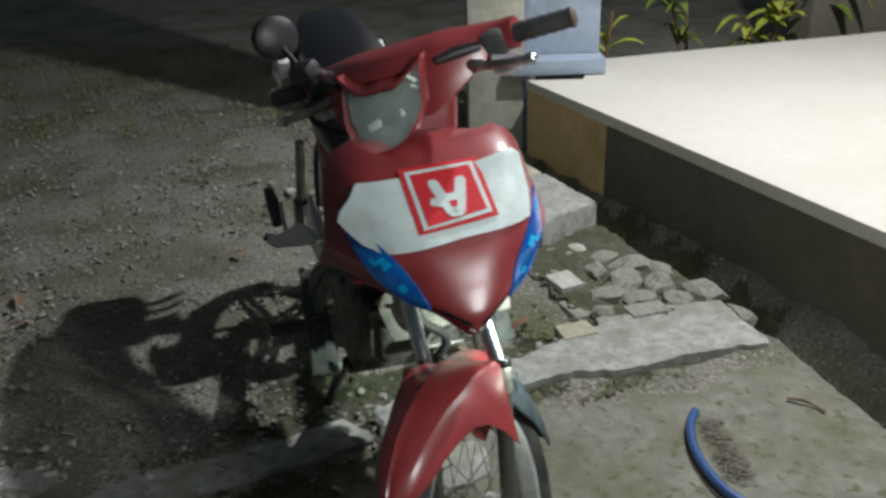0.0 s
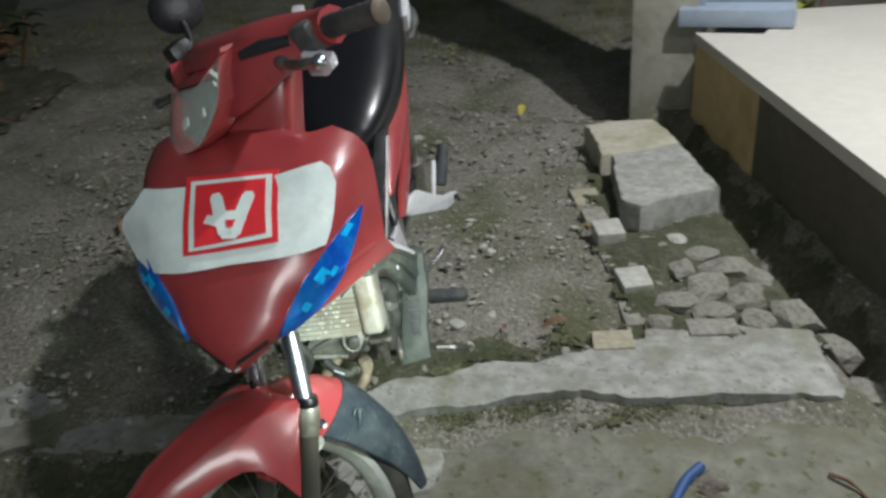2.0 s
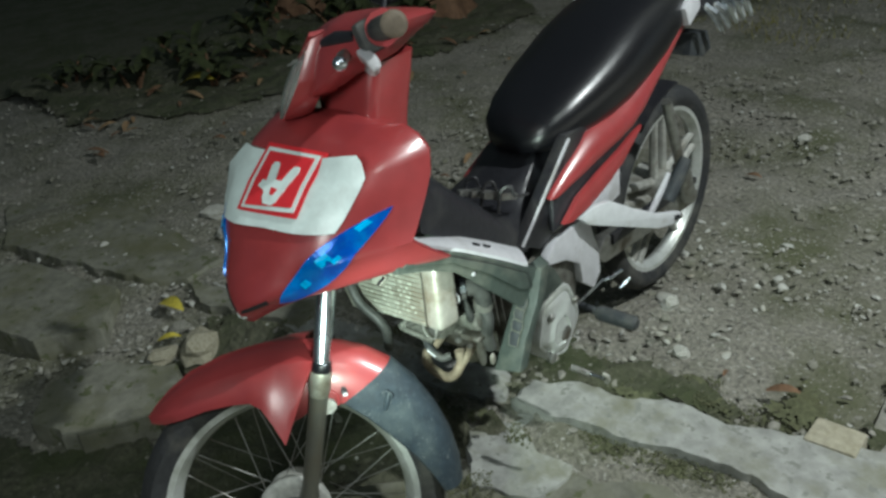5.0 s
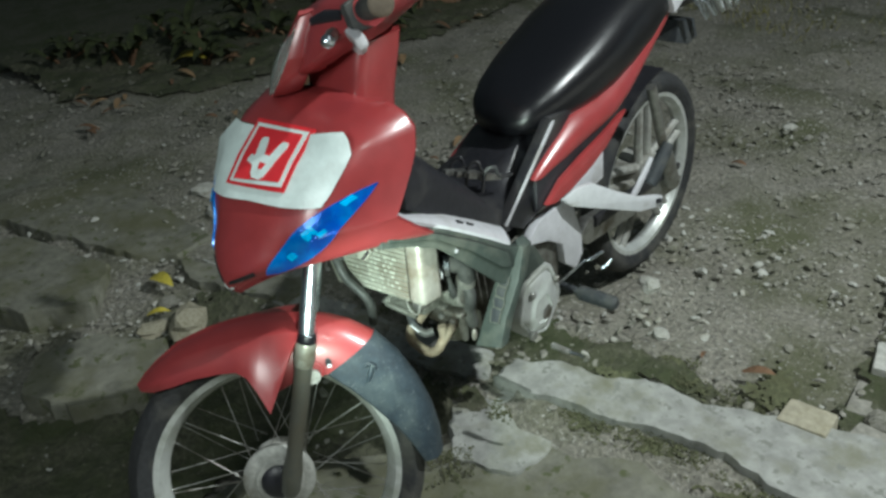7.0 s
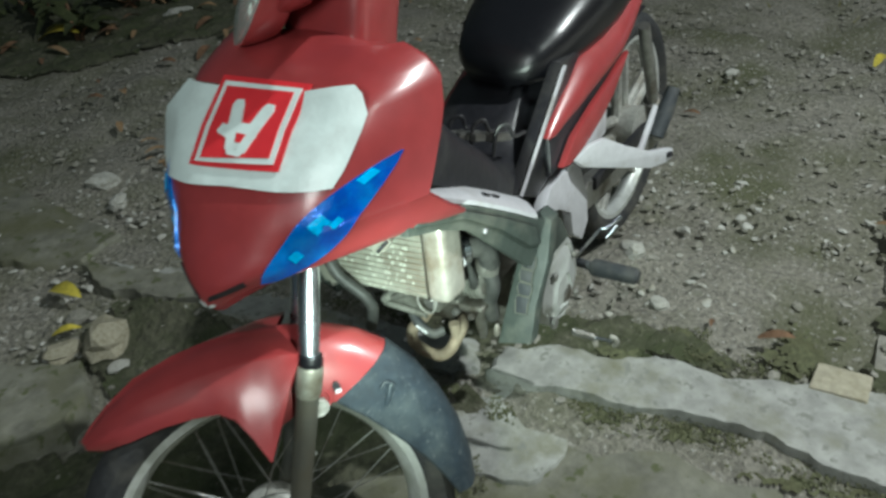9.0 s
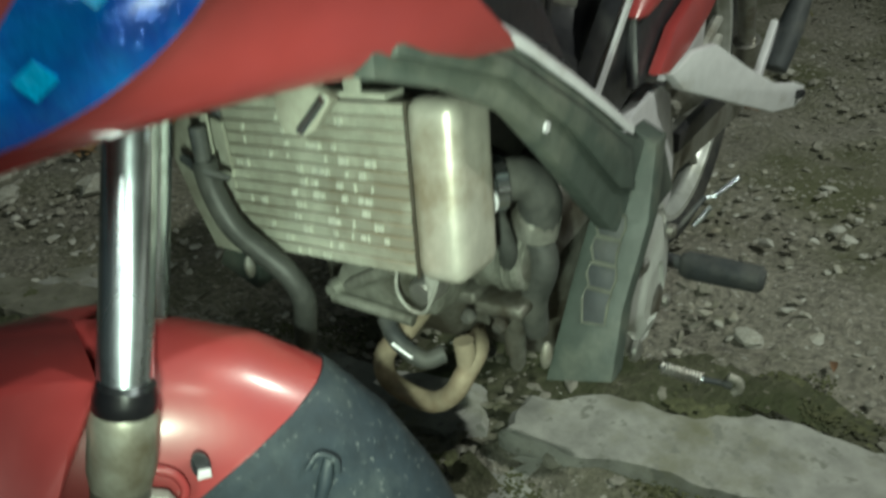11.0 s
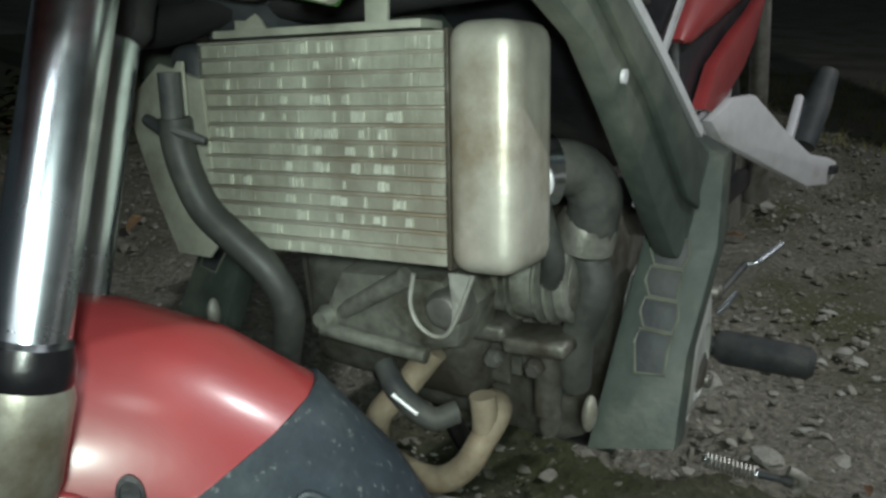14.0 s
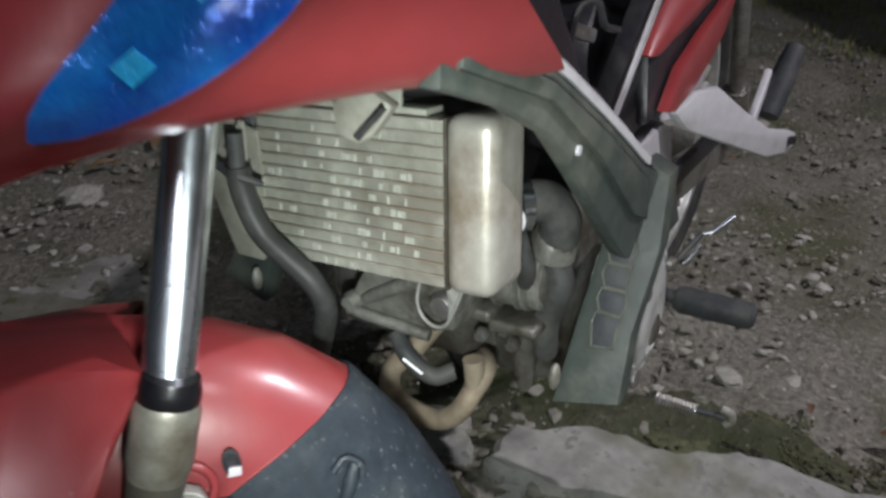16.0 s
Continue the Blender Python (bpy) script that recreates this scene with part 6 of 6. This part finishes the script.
# hoses
for name, pts, r, mat, label in (
        ("overflow_hose", [(-0.032, -0.968, 0.540), (-0.031, -0.968, 0.527), (-0.027, -0.968, 0.513), (-0.016, -0.968, 0.495), (0.002, -0.965, 0.480), (0.018, -0.960, 0.464), (0.023, -0.955, 0.444), (0.012, -0.945, 0.415), (-0.005, -0.93, 0.385)], 0.0082, HOSE, "black rubber hose hanging beside the radiator"),
        ("radiator_hose", [(0.115, -0.885, 0.512), (0.126, -0.866, 0.514), (0.137, -0.850, 0.510), (0.144, -0.843, 0.497), (0.143, -0.840, 0.482), (0.140, -0.838, 0.470)], 0.0150, HOSE, "thick black radiator hose"),
        ("lower_hose", [(0.139, -0.838, 0.464), (0.146, -0.838, 0.448), (0.145, -0.838, 0.432), (0.136, -0.832, 0.405), (0.132, -0.82, 0.37)], 0.0105, HOSE, "black lower hose"),
        ("vent_hose", [(0.122, -0.872, 0.500), (0.127, -0.868, 0.482), (0.131, -0.865, 0.464), (0.128, -0.858, 0.448)], 0.0065, HOSE, "thin black hose"),
        ("exhaust_pipe", [(0.050, -0.850, 0.385), (0.033, -0.858, 0.358), (0.014, -0.860, 0.332), (0.014, -0.860, 0.308), (0.036, -0.860, 0.298), (0.060, -0.860, 0.299), (0.077, -0.858, 0.313), (0.086, -0.852, 0.332), (0.086, -0.83, 0.345), (0.03, -0.74, 0.30), (-0.11, -0.5, 0.22), (-0.14, -0.2, 0.26)], 0.0090, RUST, "rusty exhaust pipe bent under the engine"),
        ("exhaust_stub", [(0.084, -0.850, 0.362), (0.086, -0.850, 0.350), (0.087, -0.850, 0.336)], 0.0085, RUST, "rusty pipe end"),
        ("wire_loop", [(0.0, -0.955, 0.602), (0.03, -0.96, 0.604), (0.06, -0.955, 0.600)], 0.005, GREEN, "green wire"),
        ("wire_sleeve", [(-0.14, -0.94, 0.585), (-0.08, -0.94, 0.580), (-0.03, -0.93, 0.592), (0.04, -0.92, 0.606)], 0.012, CABLE, "black wire bundle"),
        ("taped_cable", [(-0.02, -0.93, 0.600), (0.03, -0.925, 0.594), (0.08, -0.92, 0.602), (0.13, -0.91, 0.61)], 0.009, CABLE, "black taped wires above the radiator")):
    bm = bmesh.new()
    tube(bm, curve(pts, 8), r, 14)
    piece(name, bm, mat, label)
bm = bmesh.new()
lathe(bm, [(-0.004, 0.0165), (-0.004, 0.0190), (0.004, 0.0190), (0.004, 0.0165)], Matrix.Translation((0.124, -0.869, 0.513)) @ Matrix.Rotation(radians(48), 4, "Z"), 28, closed=True)
piece("hose_clamp", bm, CHROME, "bright hose clamp")
bm = bmesh.new()
tube(bm, [(0.141, -0.838, 0.482), (0.140, -0.838, 0.479), (0.1385, -0.838, 0.464), (0.138, -0.838, 0.461)], [0.0155, 0.0175, 0.0165, 0.012], 24)
piece("hose_collar", bm, ENGINE, "dirty metal hose collar")
bm = bmesh.new()
lathe(bm, [(-0.007, 0.006), (-0.007, 0.010), (0.007, 0.010), (0.007, 0.006)], Matrix.Translation((-0.125, -0.99, 0.612)), 14)
piece("cable_cap", bm, PINK, "red plastic cap")

# engine
bm = bmesh.new()
prism(bm, [(0.017, 0.448), (-0.003, 0.414), (0.004, 0.404), (0.068, 0.404), (0.090, 0.413), (0.096, 0.438), (0.085, 0.456), (0.061, 0.454)], 0.05, lambda a, b, h: Vector((a, -0.874 + h - 0.25 * (b - 0.43), b)), 0.007)
tube(bm, [(0.016, -0.899, 0.421), (0.024, -0.903, 0.427), (0.065, -0.908, 0.455)], [0.004, 0.005, 0.006], 10)
tube(bm, [(0.002, -0.900, 0.408), (0.072, -0.898, 0.406)], 0.0045, 10)
lathe(bm, [(-0.006, 0.007), (0.0, 0.008), (0.006, 0.005)], Matrix.Translation((0.001, -0.896, 0.413)) @ Matrix.Rotation(radians(-90), 4, "Z"), 16)
head = piece("cylinder_head", bm, HEAD_ALLOY, "grey cast cylinder head with a rib")
bm = bmesh.new()
lathe(bm, [(-0.012, 0.012), (-0.008, 0.0115), (0.004, 0.0105), (0.007, 0.008), (0.008, 0.003)], Matrix.Translation((0.088, -0.905, 0.441)) @ Matrix.Rotation(radians(-90), 4, "Z"), 24)
piece("head_plug", bm, STEEL, "round plug in the head", head)
bm = bmesh.new()
tube(bm, curve([(0.075, -0.917, 0.462), (0.073, -0.917, 0.446), (0.077, -0.917, 0.435), (0.086, -0.917, 0.4295), (0.095, -0.917, 0.432), (0.102, -0.917, 0.446), (0.109, -0.917, 0.466)], 5), 0.0013, 8)
prism(bm, [(0.095, 0.466), (0.110, 0.467), (0.103, 0.446), (0.097, 0.434), (0.098, 0.448)], 0.002, lambda a, b, h: Vector((a, -0.916 + h, b)), 0.0006)
piece("head_bracket", bm, ALLOY, "pale bent bracket", head)
bm = bmesh.new()
lathe(bm, [(0.070, 0.014), (0.072, 0.018), (0.138, 0.018), (0.140, 0.014)], Matrix.Translation((0.0, -0.838, 0.434)) @ Matrix.Rotation(radians(-4), 4, "Y"), 32)
pump = piece("water_pump", bm, ENGINE, "ringed metal water pump housing")
for x0, x1, r in ((0.078, 0.086, 0.0195), (0.087, 0.098, 0.023), (0.101, 0.104, 0.0265), (0.104, 0.118, 0.0245), (0.118, 0.121, 0.0265), (0.124, 0.128, 0.026), (0.130, 0.1375, 0.024)):
    bm = bmesh.new()
    lathe(bm, [(x0, r * 0.85), (x0 + 0.001, r), (x1 - 0.001, r), (x1, r * 0.85)], Matrix.Translation((0.0, -0.838, 0.434)) @ Matrix.Rotation(radians(-4), 4, "Y"), 32)
    piece("pump_ring", bm, HEAD_ALLOY, "", pump)
for x0, x1, z in ((0.074, 0.102, 0.409), (0.100, 0.140, 0.406)):
    bm = bmesh.new()
    block(bm, (x1 - x0, 0.03, 0.010), pose((x0 + x1) / 2, -0.846, z, 0, -6, 0), bevel=0.004, segments=3)
    piece("pump_flange", bm, ENGINE, "oily pump flange", pump)
for x in (0.096, 0.122):
    bm = bmesh.new()
    lathe(bm, [(-0.004, 0.006), (0.0, 0.006), (0.004, 0.004)], Matrix.Translation((x, -0.862, 0.395)) @ Matrix.Rotation(radians(-90), 4, "Z"), 6)
    piece("pump_bolt", bm, STEEL, "small hexagon bolt", pump)
bm = bmesh.new()
block(bm, (0.14, 0.13, 0.10), pose(0.0, -0.765, 0.390, 8), bevel=0.02, segments=3)
piece("cylinder", bm, ENGINE, "dirty engine cylinder")
for k in range(6):
    bm = bmesh.new()
    block(bm, (0.165, 0.004, 0.105), pose(0.0, -0.720 - 0.018 * k, 0.390 + 0.002 * k, 8), bevel=0.0015)
    piece("cooling_fin", bm, ENGINE, "thin cooling fin")
bm = bmesh.new()
tube(bm, [(0.118, -0.832, 0.400), (0.119, -0.832, 0.386), (0.121, -0.832, 0.352), (0.122, -0.832, 0.350), (0.122, -0.832, 0.342), (0.122, -0.832, 0.336)], [0.011, 0.0085, 0.0085, 0.0065, 0.0065, 0.004], 20)
piece("drain_pipe", bm, ENGINE, "stained metal pipe below the pump")
bm = bmesh.new()
tube(bm, curve([(0.024, -0.868, 0.376), (0.040, -0.876, 0.364), (0.060, -0.872, 0.350), (0.072, -0.86, 0.352)], 6), 0.0075, 10)
band = piece("pipe_clamp", bm, DUSTY_BLACK, "black clamp round the exhaust pipe")
bm = bmesh.new()
tube(bm, [(0.040, -0.884, 0.3665), (0.056, -0.881, 0.356)], 0.0014, 6)
piece("clamp_edge", bm, SILVER, "pale strip on the clamp", band)
bm = bmesh.new()
block(bm, (0.22, 0.22, 0.2), pose(0.0, -0.60, 0.335, -6), bevel=0.045, segments=4)
crank = piece("crankcase", bm, ENGINE, "dirty grey crankcase")
bm = bmesh.new()
o = []
for k in range(28):
    a = 2 * math.pi * k / 28
    r = 0.066 + 0.018 * math.cos(a - 0.9) + 0.004 * math.cos(6 * a)
    o.append((-0.675 + r * math.cos(a) * 0.95, 0.325 + r * 1.12 * math.sin(a)))
loops = []
for size, x in ((1.0, 0.130), (1.0, 0.163), (0.965, 0.169), (0.90, 0.171), (0.84, 0.168), (0.80, 0.171), (0.62, 0.177), (0.40, 0.180), (0.36, 0.177), (0.15, 0.178)):
    loops.append([Vector((x, -0.675 + (y + 0.675) * size, 0.325 + (z - 0.325) * size)) for y, z in o])
rings(bm, loops)
cover = piece("clutch_cover", bm, RIM, "pale cast round engine side cover")
for y, z, r in ((-0.655, 0.315, 0.016), (-0.70, 0.285, 0.010), (-0.70, 0.375, 0.007), (-0.62, 0.37, 0.007), (-0.615, 0.29, 0.007)):
    bm = bmesh.new()
    lathe(bm, [(0.0, r), (0.005, r), (0.007, r * 0.7)], Matrix.Translation((0.173, y, z)), 20)
    piece("cover_bolt", bm, STEEL, "bolt on the cover", cover)
bm = bmesh.new()
tube(bm, curve([(0.182, -0.532, 0.367), (0.191, -0.528, 0.369), (0.199, -0.516, 0.375), (0.207, -0.504, 0.382)], 6), [0.0020] * 6 + [0.0032] * 13, 10)
lever = piece("gear_lever", bm, CHROME, "bright end of the gear lever")
bm = bmesh.new()
tube(bm, curve([(0.150, -0.61, 0.325), (0.170, -0.565, 0.350), (0.182, -0.532, 0.367)], 6), 0.0030, 10)
piece("lever_rod", bm, DUSTY_BLACK, "dark rod of the lever", lever)
# second bright tick of the lever, placed to fit the camera's view
bm = bmesh.new()
tube(bm, [(0.142, -0.400, 0.262), (0.150, -0.390, 0.272), (0.157, -0.382, 0.284)], [0.003, 0.0045, 0.003], 10)
piece("lever_tick", bm, CHROME, "second bright end of the gear lever")
bm = bmesh.new()
tube(bm, curve([(0.131 + 0.0088 * math.cos(a), -0.896, 0.514 + 0.0095 * math.sin(a)) for a in (radians(130 - 26 * k) for k in range(10))], 3), 0.0016, 8)
tube(bm, [(0.1255, -0.896, 0.521), (0.1275, -0.897, 0.530)], [0.002, 0.0035], 8)
piece("hose_clip", bm, SILVER, "pale sprung hose clip")
bm = bmesh.new()
block(bm, (0.06, 0.14, 0.12), pose(-0.02, -0.885, 0.64, 25), bevel=0.02)
piece("head_tube", bm, DUSTY_BLACK, "dusty frame head")
bm = bmesh.new()
block(bm, (0.10, 0.34, 0.05), pose(0, -0.80, 0.545, -32), bevel=0.015)
piece("frame_spine", bm, FRAME_PAINT, "dark frame spine")
# stand with its spring
bm = bmesh.new()
tube(bm, [(-0.10, -0.6, 0.22), (-0.12, -0.5, 0.1), (-0.13, -0.42, 0.0)], 0.012, 10)
tube(bm, [(0.10, -0.6, 0.2), (-0.10, -0.6, 0.2)], 0.012, 10)
piece("stand", bm, BLACK, "black metal stand resting on the gravel")
bm = bmesh.new()
axis0, axis1 = Vector((0.190, -0.66, 0.244)), Vector((0.228, -0.655, 0.240))
way = (axis1 - axis0)
sd = way.orthogonal().normalized()
ot = way.normalized().cross(sd)
tube(bm, [axis0 + way * (k / 96) + (sd * math.cos(2 * math.pi * k / 8) + ot * math.sin(2 * math.pi * k / 8)) * 0.0058 for k in range(97)], 0.0010, 6)
stand_spring = piece("stand_spring", bm, STEEL, "dull coiled stand spring")
for end in (axis0, axis1):
    bm = bmesh.new()
    bmesh.ops.create_uvsphere(bm, u_segments=10, v_segments=6, radius=0.0032, matrix=Matrix.Translation(end))
    piece("spring_end", bm, CHROME, "bright spring end", stand_spring)
bm = bmesh.new()
tube(bm, curve([axis1, axis1 + Vector((0.018, 0.004, -0.001)), axis1 + Vector((0.026, 0.006, -0.002))], 4), [0.003] * 5 + [0.0045] * 4, 10)
piece("spring_bar", bm, DUSTY_BLACK, "dark bar behind the spring", stand_spring)
bm = bmesh.new()
tube(bm, curve([axis1 + Vector((0.022, 0.005, 0.008)), axis1 + Vector((0.031, 0.007, 0.004)), axis1 + Vector((0.033, 0.008, -0.005)), axis1 + Vector((0.028, 0.007, -0.011))], 4), 0.0042, 10)
piece("bar_cap", bm, ALLOY, "pale worn rubber cap", stand_spring)
